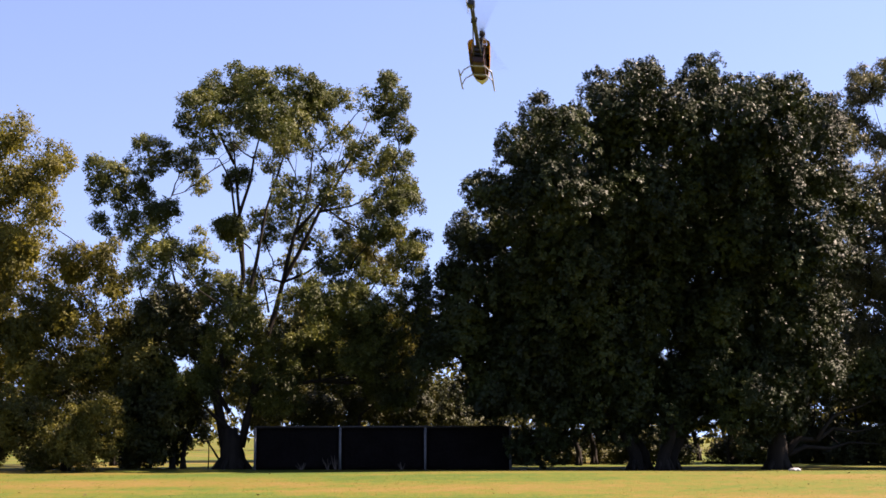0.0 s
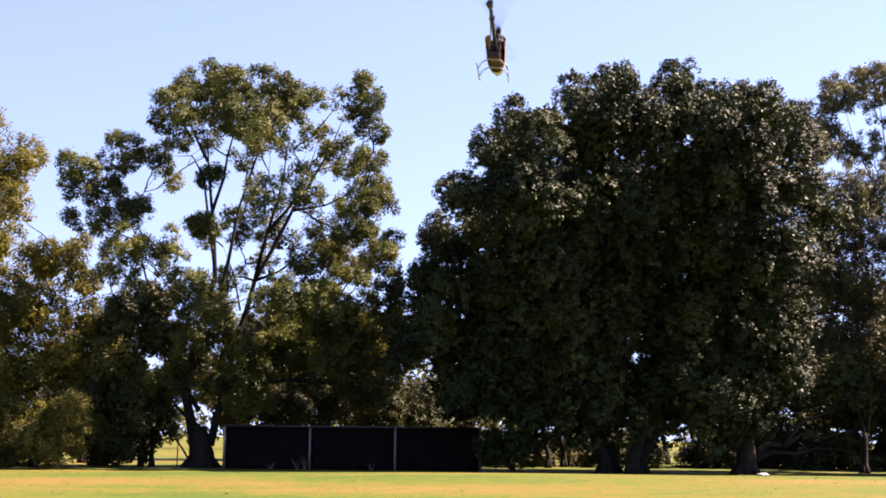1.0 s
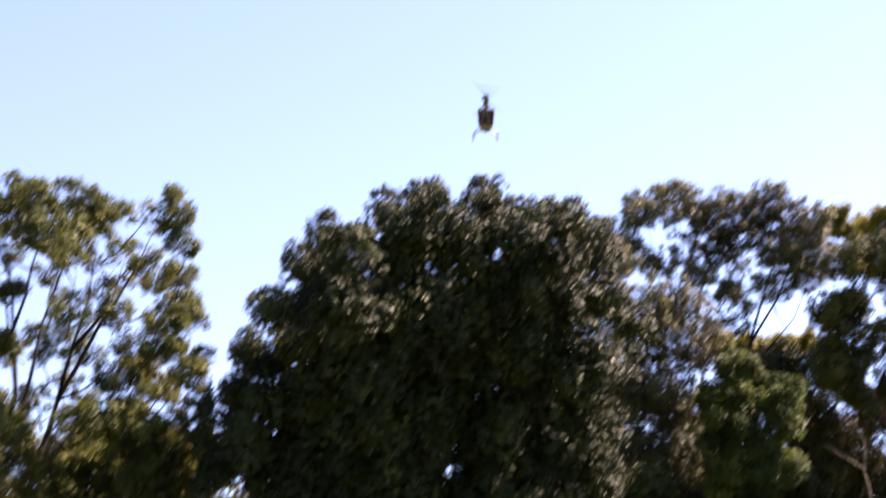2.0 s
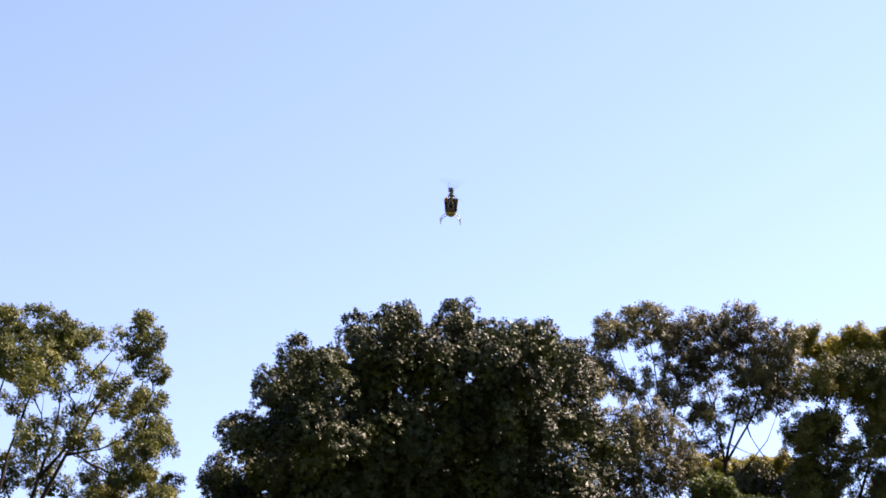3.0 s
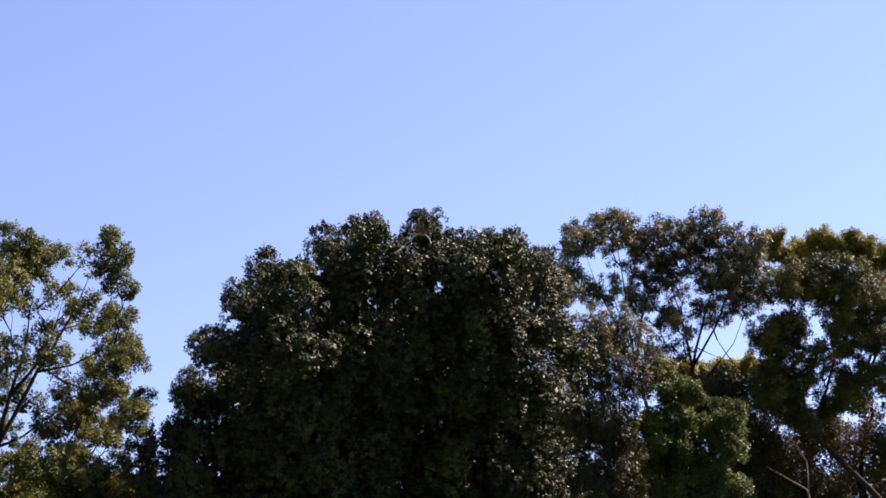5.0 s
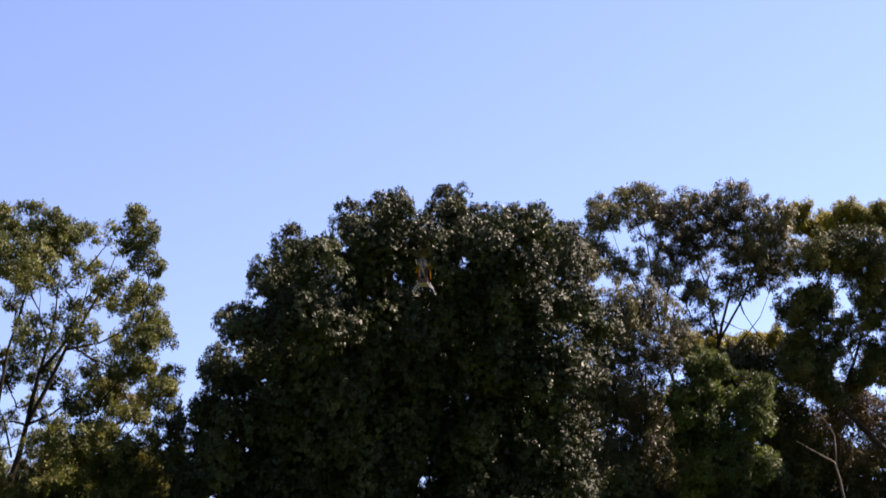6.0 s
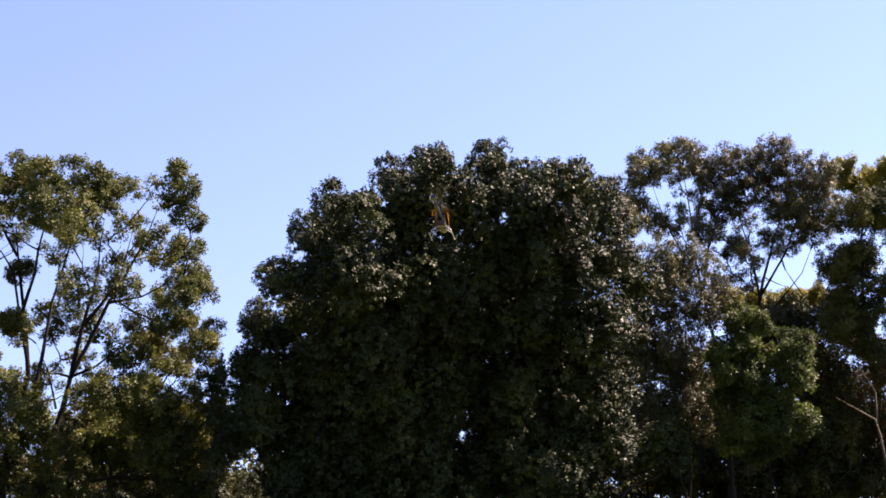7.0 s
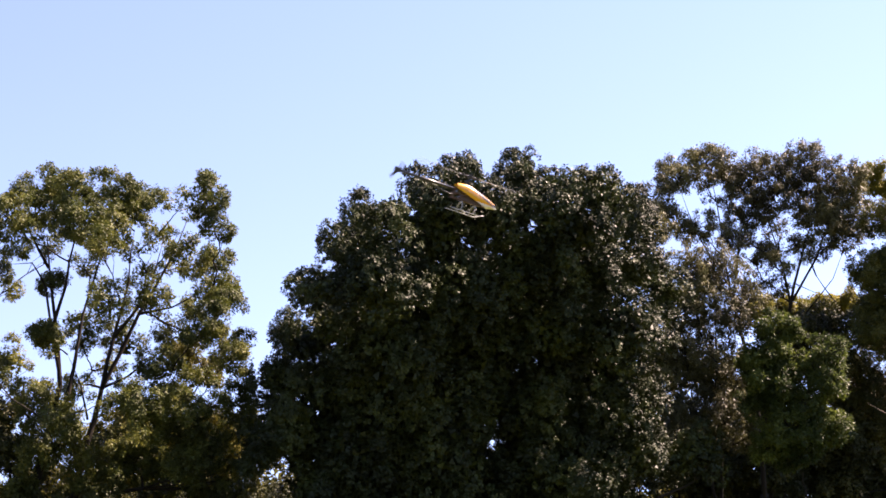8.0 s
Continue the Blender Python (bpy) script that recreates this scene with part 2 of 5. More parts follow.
def crown_mesh(name, lobes, seed, leaf=0.17, slim=0.45, knob=0.7, packed=1.25, sprays=12, per=12, spread=0.22, droop=0.5, tall=1.2, squash=0.9, rough=0.12, core=20, core_leaf=0.42, shell=0.55, core_span=0.5):
    """Leaves in sprays on knobs, and the knobs over the skin of the lobes. knob: a knob's radius; packed: their spacing in radii;
    sprays: sprays on a knob; per: leaves to a spray; rough: how unevenly knobs stand out; core: large old leaves inside to the square metre."""
    rng = np.random.default_rng(seed)
    lob = np.array(lobes, float)
    kc, kr, kd = [], [], []
    for x, y, z, r in lobes:
        size = min(knob, 0.62 * r)
        k = max(7, int(4 * math.pi * r * r / (packed * size) ** 2 * (0.3 if y > 2.0 else 1.0)))
        d = unit(rng.normal(size=(k, 3)))
        rad = np.maximum(0.1, r * (1 - 0.4 * rng.random(k) ** 2) * (1 + rough * rng.normal(size=k)) - size * 0.55)
        c = np.array((x, y, z)) + d * rad[:, None] * np.array((1, 1, squash))
        gap = (np.linalg.norm((c[:, None] - lob[None, :, :3]), axis=2) / lob[None, :, 3]).min(axis=1)
        keep = gap > min(0.6, 0.75 * (1 - 0.55 * size / r))
        kc.append(c[keep]), kr.append(size * rng.uniform(0.65, 1.25, keep.sum())), kd.append(d[keep])
    kc, kr, kd = np.concatenate(kc), np.concatenate(kr), np.concatenate(kd)
    own = np.repeat(np.arange(len(kc)), np.maximum(4, sprays * (kr / knob) ** 1.5 * rng.uniform(0.7, 1.3, len(kc))).astype(int))
    so = unit(rng.normal(size=(len(own), 3)) + kd[own] * 0.7 + np.array((0, 0, 0.3)))
    sc = kc[own] + so * (kr[own] * rng.uniform(shell, 0.95, len(own)))[:, None] * np.array((1, 1, tall))
    idx = np.repeat(np.arange(len(sc)), rng.integers(max(2, int(per * 0.6)), int(per * 1.4) + 1, len(sc)))
    n = len(idx)
    o = so[idx]
    ball = unit(rng.normal(size=(n, 3))) * (rng.random(n) ** 0.5)[:, None]
    places = sc[idx] + ball * spread
    places[:, 2] = np.maximum(places[:, 2], 0.12)
    axes = unit(o * 0.4 + ball * 0.8 + rng.normal(size=(n, 3)) * 0.4 + np.array((0, 0, -droop)))
    sides = unit(np.cross(axes, o * 0.9 + rng.normal(size=(n, 3)) * 0.22 + np.array((0, 0, 0.35))))
    lengths = leaf * rng.uniform(0.6, 1.35, n)
    if core:
        inner = np.maximum(4, core * 4 * math.pi * lob[:, 3] ** 2 / 3).astype(int)
        j = np.repeat(np.arange(len(lob)), inner)
        k = len(j)
        p2 = lob[j, :3] + unit(rng.normal(size=(k, 3))) * (lob[j, 3] * core_span * rng.random(k) ** 0.5)[:, None] * np.array((1, 1, squash))
        p2[:, 2] = np.maximum(p2[:, 2], 0.2)
        a2 = unit(rng.normal(size=(k, 3)) + np.array((0, 0, -0.3)))
        places, axes = np.concatenate([places, p2]), np.concatenate([axes, a2])
        sides = np.concatenate([sides, unit(np.cross(a2, rng.normal(size=(k, 3))))])
        lengths = np.concatenate([lengths, np.minimum(core_leaf, 0.17 * lob[j, 3]) * rng.uniform(0.7, 1.2, k)])
        n += k
    return leaf_mesh(name, places, axes, sides, lengths, lengths * slim * rng.uniform(0.8, 1.2, n))


def tree(name, label, x, y, lobes, seed, leaves, bark, girth, fork, stems=1, bough_every=1, twigs=True, leaders=(), **crown):
    """A tree: tapered trunk (or several stems), limbs out to the lobes of the crown, and the crown of leaves."""
    rng = random.Random(seed)
    thing = tagged(new(name), label, "tree" if "bush" not in name and "shrub" not in name else "bush")
    thing.location = (x, y, 0)
    tops = []
    low = min(q[2] - q[3] for q in lobes)
    for k in range(stems):
        bm = bmesh.new()
        a = 6.28 * k / max(stems, 1) + 0.4
        off = Vector((math.cos(a), math.sin(a) * 0.7, 0)) * (0.0 if stems == 1 else girth * 1.6)
        top = Vector((off.x * 2.2 + rng.uniform(-0.4, 0.4), off.y * 2, fork * rng.uniform(0.9, 1.15)))
        pts = [off * 0.9 + Vector((0, 0, -0.15)), off * 0.95 + Vector((0, 0, 0.25))] + bent(off + Vector((0, 0, 0.7)), top, rng, 4, 0.04)
        g = girth / math.sqrt(stems)
        tube(bm, pts, [g * 1.3, g * 1.12] + [g * (1 - 0.09 * i) for i in range(len(pts) - 2)], 12)
        for r in range(6):
            b = 6.28 * r / 6 + rng.uniform(-0.3, 0.3)
            d = Vector((math.cos(b), math.sin(b), 0))
            tube(bm, [off + d * g * 0.6 + Vector((0, 0, 0.55)), off + d * g * 1.25 + Vector((0, 0, 0.12)), off + d * g * 1.7 + Vector((0, 0, -0.1))], [g * 0.35, g * 0.3, g * 0.12], 6)
        part("trunk", bm, bark, thing, smooth=True)
        tops.append((pts[-1], g * 0.66))
    nodes = [(p, g) for p, g in tops]
    for wide, *line in leaders:
        bm = bmesh.new()
        pts = [Vector(line[0])]
        for p, q in zip(line, line[1:]):
            p, q = Vector(p), Vector(q)
            w = 0.03 * (q - p).length
            pts += [p.lerp(q, 0.5) + Vector((rng.uniform(-w, w), rng.uniform(-w, w), 0)), q]
        rad = [wide * (0.62 - 0.57 * i / (len(pts) - 1)) for i in range(len(pts))]
        tube(bm, pts, rad, 9)
        part("limb", bm, bark, thing, smooth=True)
        nodes += list(zip(pts[2:], rad[2:]))
    for q in sorted(lobes[::bough_every], key=lambda v: v[2]):
        goal = Vector((q[0], q[1], q[2]))
        under = [(p, g) for p, g in nodes if p.z < goal.z - 0.2] or nodes[:stems]
        start, g = min(under, key=lambda v: (v[0] - goal).length + 0.25 * abs(goal.z - v[0].z - 1.5))
        bm = bmesh.new()
        pts = bent(start, goal, rng, 6, 0.05, -0.06 if goal.z > start.z + 2 else 0.05)
        w = max(0.045, min(g * 0.72, 0.03 * (goal - start).length + 0.03))
        tube(bm, pts, [w * (1 - 0.11 * i) for i in range(7)], 7)
        if twigs:
            for t in range(5):
                d = Vector((rng.gauss(0, 1), rng.gauss(0, 1), rng.uniform(-0.1, 1.1))).normalized() * q[3] * rng.uniform(0.6, 0.95)
                tube(bm, bent(pts[rng.choice((3, 4, 5, 6))], goal + d, rng, 3, 0.08), [w * 0.4, w * 0.3, w * 0.22, w * 0.1], 5)
        part("limb", bm, bark, thing, smooth=True)
        nodes += [(pts[3], w * 0.8), (pts[5], w * 0.6)]
    me = crown_mesh("crown", lobes, seed, **crown)
    me.materials.append(leaves)
    ob = new("crown", me)
    ob.parent = thing
    return thing


# ---------------------------------------------------------------- ground
def swell(x, y):
    """Height of the low swell of the lawn before the trees; it falls away westward."""
    return np.maximum(0.0, 1 - ((y - 48) / 13) ** 2) ** 1.5 * (0.35 + 0.013 * np.clip(x, -40, 0)) * np.clip(2 - np.abs(x) / 65, 0, 1)


def ground():
    bm = bmesh.new()
    xs = [-2600, -900, -300, -120] + list(range(-60, 61, 2)) + [120, 300, 900, 2600]
    ys = [-2600, -600, -100, 0, 15] + list(range(26, 111, 2)) + [140, 200, 320, 600, 1200, 2600]
    grid = [[bm.verts.new((x, y, 0.0)) for x in xs] for y in ys]
    for row in grid:
        for v in row:
            rise = float(swell(v.co.x, v.co.y))
            v.co.z = rise + (0.03 * noise.noise(Vector((v.co.x * 0.11, v.co.y * 0.16, 3.0))) if abs(rise) > 0 else 0)
    for a, b in zip(grid, grid[1:]):
        for k in range(len(xs) - 1):
            bm.faces.new((a[k], a[k + 1], b[k + 1], b[k]))
    return tagged(part("ground", bm, TURF, smooth=True), "mown park lawn of green and straw-dry grass", "lawn", kind="structure")


ground()


def grass_tufts():
    """Longer blades that stand up from the swell of the lawn."""
    rng = np.random.default_rng(77)
    k = 3000
    y = rng.uniform(36, 58, k)
    x = rng.uniform(-0.36, 0.5, k) * y
    idx = np.repeat(np.arange(k), 3)
    n = len(idx)
    at = np.stack([x, y, swell(x, y)], 1)[idx] + rng.normal(size=(n, 3)) * np.array((0.05, 0.05, 0.0))
    axes = unit(rng.normal(size=(n, 3)) * 0.5 + np.array((0, 0, 1.0)))
    sides = unit(np.cross(axes, rng.normal(size=(n, 3))))
    lengths = rng.uniform(0.015, 0.035, n)
    me = leaf_mesh("grass_tufts", at, axes, sides, lengths, lengths * 0.5)
    me.materials.append(STRAW)
    tagged(new("grass_tufts", me), "scattered longer blades of green and straw grass", "grass", kind="stuff")
    k = 35
    y = rng.uniform(36, 56, k)
    x = rng.uniform(-0.36, 0.5, k) * y
    at = np.stack([x, y, swell(x, y) + 0.03], 1)
    axes = unit(rng.normal(size=(k, 3)) * np.array((1, 1, 0.3)))
    sides = unit(np.cross(axes, rng.normal(size=(k, 3)) * 0.3 + np.array((0, 0, 1.0))))
    lengths = rng.uniform(0.06, 0.17, k)
    me = leaf_mesh("fallen_leaves", at, axes, sides, lengths, lengths * 0.6)
    me.materials.append(DRY_LEAF)
    tagged(new("fallen_leaves", me), "dry brown leaves fallen on the lawn", "leaves", kind="stuff")


grass_tufts()


# ---------------------------------------------------------------- shade-cloth shelter
def shelter():
    """A low cage of steel posts and rails, three bays long, closed with black shade cloth."""
    thing = tagged(new("sports_enclosure"), "low steel-framed enclosure clad in black shade cloth on grass", "enclosure")
    thing.location = (-9.2, 67.0, 0)
    bay, h, deep = 4.16, 2.02, 2.6
    for yy in (0.0, deep):
        for i in range(4):
            bm = bmesh.new()
            tube(bm, [(i * bay, yy, -0.2), (i * bay, yy, h - 0.02)], [0.06, 0.06], 10)
            tube(bm, [(i * bay, yy, h - 0.03), (i * bay, yy, h + 0.03)], [0.075, 0.05], 10)
            part("post", bm, STEEL, thing, "galvanised steel post", True)
        bm = bmesh.new()
        tube(bm, [(-0.05, yy, h + 0.06), (3 * bay + 0.05, yy, h + 0.06)], [0.05, 0.05], 8)
        part("top_rail", bm, CARBON, thing, smooth=True)
    for i in range(4):
        bm = bmesh.new()
        tube(bm, [(i * bay, 0.06, h + 0.05), (i * bay, deep - 0.06, h + 0.05)], [0.04, 0.04], 8)
        part("cross_rail", bm, CARBON, thing, smooth=True)
    rng = random.Random(4)

    def sheet(a, b, lower, upper, y0, y1, name):
        bm = bmesh.new()
        cols, rows = 18, 8
        g = []
        for i in range(cols + 1):
            col = []
            for j in range(rows + 1):
                s, t = i / cols, j / rows
                sag = 0.035 * math.sin(math.pi * s) * math.sin(math.pi * t) + rng.uniform(-0.006, 0.006)
                col.append(bm.verts.new((a + (b - a) * s + (sag if a == b else 0), y0 + (y1 - y0) * s + (sag if a != b else 0), lower + (upper - lower) * t)))
            g.append(col)
        for i in range(cols):
            for j in range(rows):
                bm.faces.new((g[i][j], g[i + 1][j], g[i + 1][j + 1], g[i][j + 1]))
        bmesh.ops.solidify(bm, geom=bm.faces[:], thickness=0.006)
        part(name, bm, CLOTH, thing, smooth=True)

    for i in range(3):
        sheet(i * bay + 0.07, (i + 1) * bay - 0.07, 0.02, h, 0.05, 0.05, "cloth_panel")
        sheet(i * bay + 0.07, (i + 1) * bay - 0.07, 0.02, h, deep + 0.05, deep + 0.05, "cloth_panel")
    for xx in (-0.01, 3 * bay + 0.01):
        sheet(xx, xx, 0.02, h, 0.08, deep - 0.08, "cloth_panel")
    return thing


shelter()


def litter():
    """A white bag on the lawn, a thin stake, and dry weeds before the cloth."""
    bm = bmesh.new()
    bmesh.ops.create_icosphere(bm, subdivisions=3, radius=0.5)
    for v in bm.verts:
        v.co = Vector((v.co.x * 0.46, v.co.y * 0.4, max(v.co.z, -0.2) * 0.17)) * (1 + 0.35 * noise.noise(v.co * 4))
    bag = tagged(part("plastic_bag", bm, WHITE, None, "", True), "crumpled white plastic bag lying on the lawn", "bag")
    bag.location = (13.7, 53.5, 0.30)
    stake = tagged(new("stake"), "thin weathered wooden stake in the grass", "stake")
    stake.location = (-11.9, 69.5, 0)
    bm = bmesh.new()
    tube(bm, [(0, 0, -0.2), (0.02, 0, 0.7), (0.0, 0.01, 1.35)], [0.03, 0.03, 0.025], 8)
    part("shaft", bm, BARK_DARK, stake)
    bm = bmesh.new()
    tube(bm, [(0, 0, 1.35), (0, 0.01, 1.39)], [0.034, 0.03], 8)
    part("cap", bm, BARK_PALE, stake)
    rng = random.Random(12)
    for x, tall in ((-5.6, 0.62), (-5.25, 0.75), (-6.9, 0.35), (-2.0, 0.35)):
        weed = tagged(new("dry_weed"), "dry straw-coloured weed growing before the black cloth", "weed", "weeds by the enclosure")
        weed.location = (x, 66.75, 0)
        for k in range(6):
            bm = bmesh.new()
            end = Vector((rng.uniform(-0.3, 0.3), rng.uniform(-0.1, 0.1), tall * rng.uniform(0.6, 1.1)))
            tube(bm, bent((0, 0, -0.03), end, rng, 4, 0.06), [0.022, 0.018, 0.015, 0.012, 0.006], 5)
            part("stalk", bm, BARK_PALE, weed)


litter()

# ---------------------------------------------------------------- trees
def masses(seed, blobs):
    """Lobes strewn through the masses of a crown: x, y, height, half width, half depth, half height, how many, radius."""
    rng = random.Random(seed)
    out = []
    for x, y, z, wide, deep, high, count, r in blobs:
        for k in range(count):
            d = Vector((rng.gauss(0, 1), rng.gauss(0, 1), rng.gauss(0, 1))).normalized() * rng.random() ** 0.4
            out.append((x + d.x * wide, y + d.y * deep, max(0.6, z + d.z * high), r * rng.uniform(0.7, 1.25)))
    return out


# lobes of each crown: x and y from the trunk, height, radius
tree("fig_tree", "huge dense dark green fig tree with buttressed trunk", 16.34, 67.0, [(-2.2, 5.0, 20.8, 1.3), (-0.7, 4.6, 19.8, 1.3), (2.2, 5.2, 19.6, 1.1), (0.3, 4.1, 19.5, 1.3), (2.5, 5.5, 19.4, 1.3), (2.8, 4.1, 18.7, 1.2), (-3.9, -3.9, 18.4, 1.1), (-2.9, 3.6, 18.3, 1.6), (3.2, 2.6, 17.2, 1.4), (-2.9, -5.7, 17.2, 1.1), (0.0, 3.3, 17.2, 2.2), (-2.2, -6.7, 16.8, 1.1), (-0.9, -6.6, 16.7, 0.9), (-0.5, -5.9, 16.6, 1.1), (-4.5, -5.1, 16.3, 1.4), (0.1, -6.2, 16.2, 1.0), (1.5, -3.2, 15.9, 1.3)] + \
        [(-1.8, 4.9, 15.7, 2.5), (2.3, 6.1, 15.6, 2.1), (-2.2, -6.2, 15.1, 1.9), (3.6, 2.3, 14.6, 1.3), (-3.6, -4.2, 13.9, 2.2), (-0.2, -4.0, 13.7, 1.8), (1.7, -4.1, 13.4, 1.2), (-0.6, 4.8, 12.0, 3.1), (-3.7, 2.8, 12.0, 2.3), (2.7, 4.0, 11.6, 2.2), (-4.6, -2.2, 11.2, 2.2), (-2.3, -2.9, 10.9, 2.8), (3.9, 2.4, 10.8, 1.2), (0.5, -4.5, 10.4, 2.0), (2.7, -1.8, 10.2, 1.1), (3.7, 3.6, 8.0, 1.6), (-1.9, 3.6, 7.9, 3.4)] + \
        [(2.2, 4.5, 7.7, 2.5), (2.0, -0.9, 7.4, 1.5), (-3.1, -1.0, 7.4, 3.1), (0.3, -1.0, 7.1, 2.3), (4.0, 3.8, 5.9, 1.0), (2.3, -0.8, 5.5, 0.9), (2.8, 2.8, 4.7, 1.9), (1.5, -0.6, 4.5, 1.8), (0.1, 5.0, 4.5, 2.9), (-3.3, 2.7, 4.4, 2.3), (-4.2, -0.6, 4.2, 2.2), (-1.7, -1.2, 4.1, 2.5), (-1.0, 4.1, 2.7, 1.2), (-2.3, -0.5, 2.6, 1.1), (2.3, 5.8, 2.6, 1.5), (0.2, -1.0, 2.5, 1.3), (-2.9, 0.5, 19.6, 0.9), (0.0, 0.4, 18.9, 0.9), (1.4, 0.3, 18.3, 0.9), (2.5, 0.2, 17.6, 0.9), (3.2, -0.5, 16.6, 1.1), (4.3, 0.3, 13.0, 1.2), (4.6, 0.5, 4.4, 1.4), (5.7, 0.8, 4.9, 1.3), (-0.2, 0.2, 14.0, 2.8), (0.2, 0.4, 9.6, 3.0), (0.6, 0.6, 5.8, 2.6), (-2.8, 0.6, 6.0, 2.4)],
     11, FIG_LEAF, BARK_DARK, 0.50, 2.6, 1, 2, False, leaf=0.106, slim=0.72, knob=0.66, packed=1.6, sprays=23, per=24, spread=0.13, droop=0.45, tall=1.3, rough=0.22, shell=0.74, core=95, core_leaf=0.38, core_span=0.66, leaders=[(0.30, (0.4, 0.0, 0.8), (1.1, 0.1, 1.5), (2.0, 0.2, 1.4), (2.9, 0.4, 2.0), (4.0, 0.5, 1.8), (5.8, 0.6, 2.3)),
        (0.24, (0.2, 0.0, 0.6), (1.4, 0.2, 1.1), (2.7, 0.5, 1.0), (3.7, 0.7, 1.3), (5.5, 1.0, 1.2)),
        (0.18, (1.9, 0.0, 1.4), (2.9, 0.3, 2.6), (4.4, 0.6, 3.1), (5.8, 0.9, 3.7)),
        (0.40, (-0.2, 0.0, 1.2), (-1.3, 0.4, 2.9), (-1.9, 0.9, 5.7)),
        (0.45, (0.1, 0.0, 1.5), (0.7, 0.2, 4.0), (0.6, 0.5, 7.9))])
tree("fig_tree", "broad dark green fig tree with several close stems", 10.13, 66.0, [(0.4, 5.1, 20.5, 1.2), (-1.7, 3.3, 19.4, 1.1), (0.9, 4.5, 19.4, 1.2), (0.2, 4.9, 18.7, 1.5), (-0.9, 4.4, 18.6, 1.3), (-4.7, 5.6, 18.5, 1.3), (2.0, 3.2, 18.3, 1.2), (-3.3, 4.2, 18.2, 1.4), (-1.3, -6.1, 17.5, 1.0), (-2.6, -4.1, 17.5, 1.0), (1.1, 2.5, 17.4, 1.6), (-0.4, -3.9, 17.3, 1.0), (-1.2, 4.2, 17.1, 2.2), (0.9, -2.9, 16.8, 1.1), (-6.0, 5.0, 16.5, 1.2), (-1.2, -4.7, 16.4, 1.3), (-5.3, 6.1, 16.3, 1.3), (-2.3, -5.8, 16.1, 1.1), (0.0, -3.9, 15.9, 1.4), (-4.3, -6.1, 15.8, 1.2), (-5.6, -6.7, 15.6, 1.0)] + \
        [(-2.4, -4.7, 15.2, 1.9), (-3.9, 5.0, 14.9, 2.4), (-7.7, 5.6, 14.5, 1.1), (-6.4, 4.5, 14.4, 1.4), (-6.6, -5.3, 14.4, 1.0), (-6.1, -5.2, 14.0, 1.1), (0.1, 3.3, 14.0, 2.7), (-4.8, -6.1, 12.8, 2.0), (-0.9, -3.6, 12.7, 2.5), (-8.1, -4.6, 12.6, 0.9), (-7.0, -5.5, 12.6, 1.2), (-6.7, 3.1, 12.3, 1.6), (-8.8, 3.3, 12.1, 1.0), (-7.0, -3.0, 11.3, 1.4), (-9.0, -3.2, 11.1, 0.9), (-2.9, 6.1, 11.1, 3.3), (0.7, 3.8, 9.9, 2.6), (-3.9, -3.6, 9.8, 2.9), (-9.6, 2.5, 9.7, 1.4), (-6.5, 3.2, 9.2, 2.4), (-9.6, -0.9, 9.1, 1.3)] + \
        [(-0.3, -1.1, 9.1, 2.4), (-6.8, -1.2, 8.5, 2.2), (-8.9, 4.9, 7.3, 2.2), (-9.1, -0.9, 6.7, 2.0), (-5.2, 3.8, 6.3, 3.1), (-10.4, 3.2, 6.0, 1.2), (-0.9, 5.3, 5.9, 3.3), (-5.7, -1.4, 5.9, 2.7), (-10.4, -0.5, 5.7, 1.1), (-2.0, -1.4, 5.4, 2.9), (-7.5, 5.2, 3.9, 2.1), (-7.7, -1.0, 3.7, 1.9), (-3.8, 6.4, 3.5, 2.1), (-4.6, -0.8, 3.3, 1.9), (-0.4, 3.2, 3.0, 1.8), (-1.2, -0.9, 2.9, 1.7), (1.8, 2.7, 2.5, 1.3), (1.2, -0.2, 2.4, 1.2), (-4.4, 1.0, 1.2, 0.6), (-5.5, 1.2, 1.2, 0.8), (-0.1, 1.0, 19.9, 0.9), (-2.2, 1.0, 18.9, 0.9), (-5.1, 1.0, 17.2, 0.9), (-4.4, -0.5, 15.6, 1.3), (-4.8, 0.5, 14.0, 1.5), (-6.4, 0.2, 11.8, 1.5), (-7.3, 0.3, 13.6, 1.2), (-8.4, 0.3, 10.9, 1.4), (-9.2, 0.2, 8.9, 1.3), (-6.3, 0.4, 15.6, 1.1), (-4.3, 0.4, 11.8, 2.6), (-1.3, 0.4, 13.0, 3.0), (-4.4, 0.6, 7.6, 3.0), (-0.9, 0.6, 8.2, 3.0), (-7.2, 0.6, 6.2, 2.2), (-2.8, 0.8, 4.4, 2.0), (-6.3, -0.0, 1.0, 0.7)],
     12, FIG_LEAF, BARK_DARK, 0.62, 2.4, 4, 2, False, leaf=0.106, slim=0.72, knob=0.66, packed=1.6, sprays=23, per=24, spread=0.13, droop=0.45, tall=1.3, rough=0.22, shell=0.74, core=95, core_leaf=0.38, core_span=0.66)
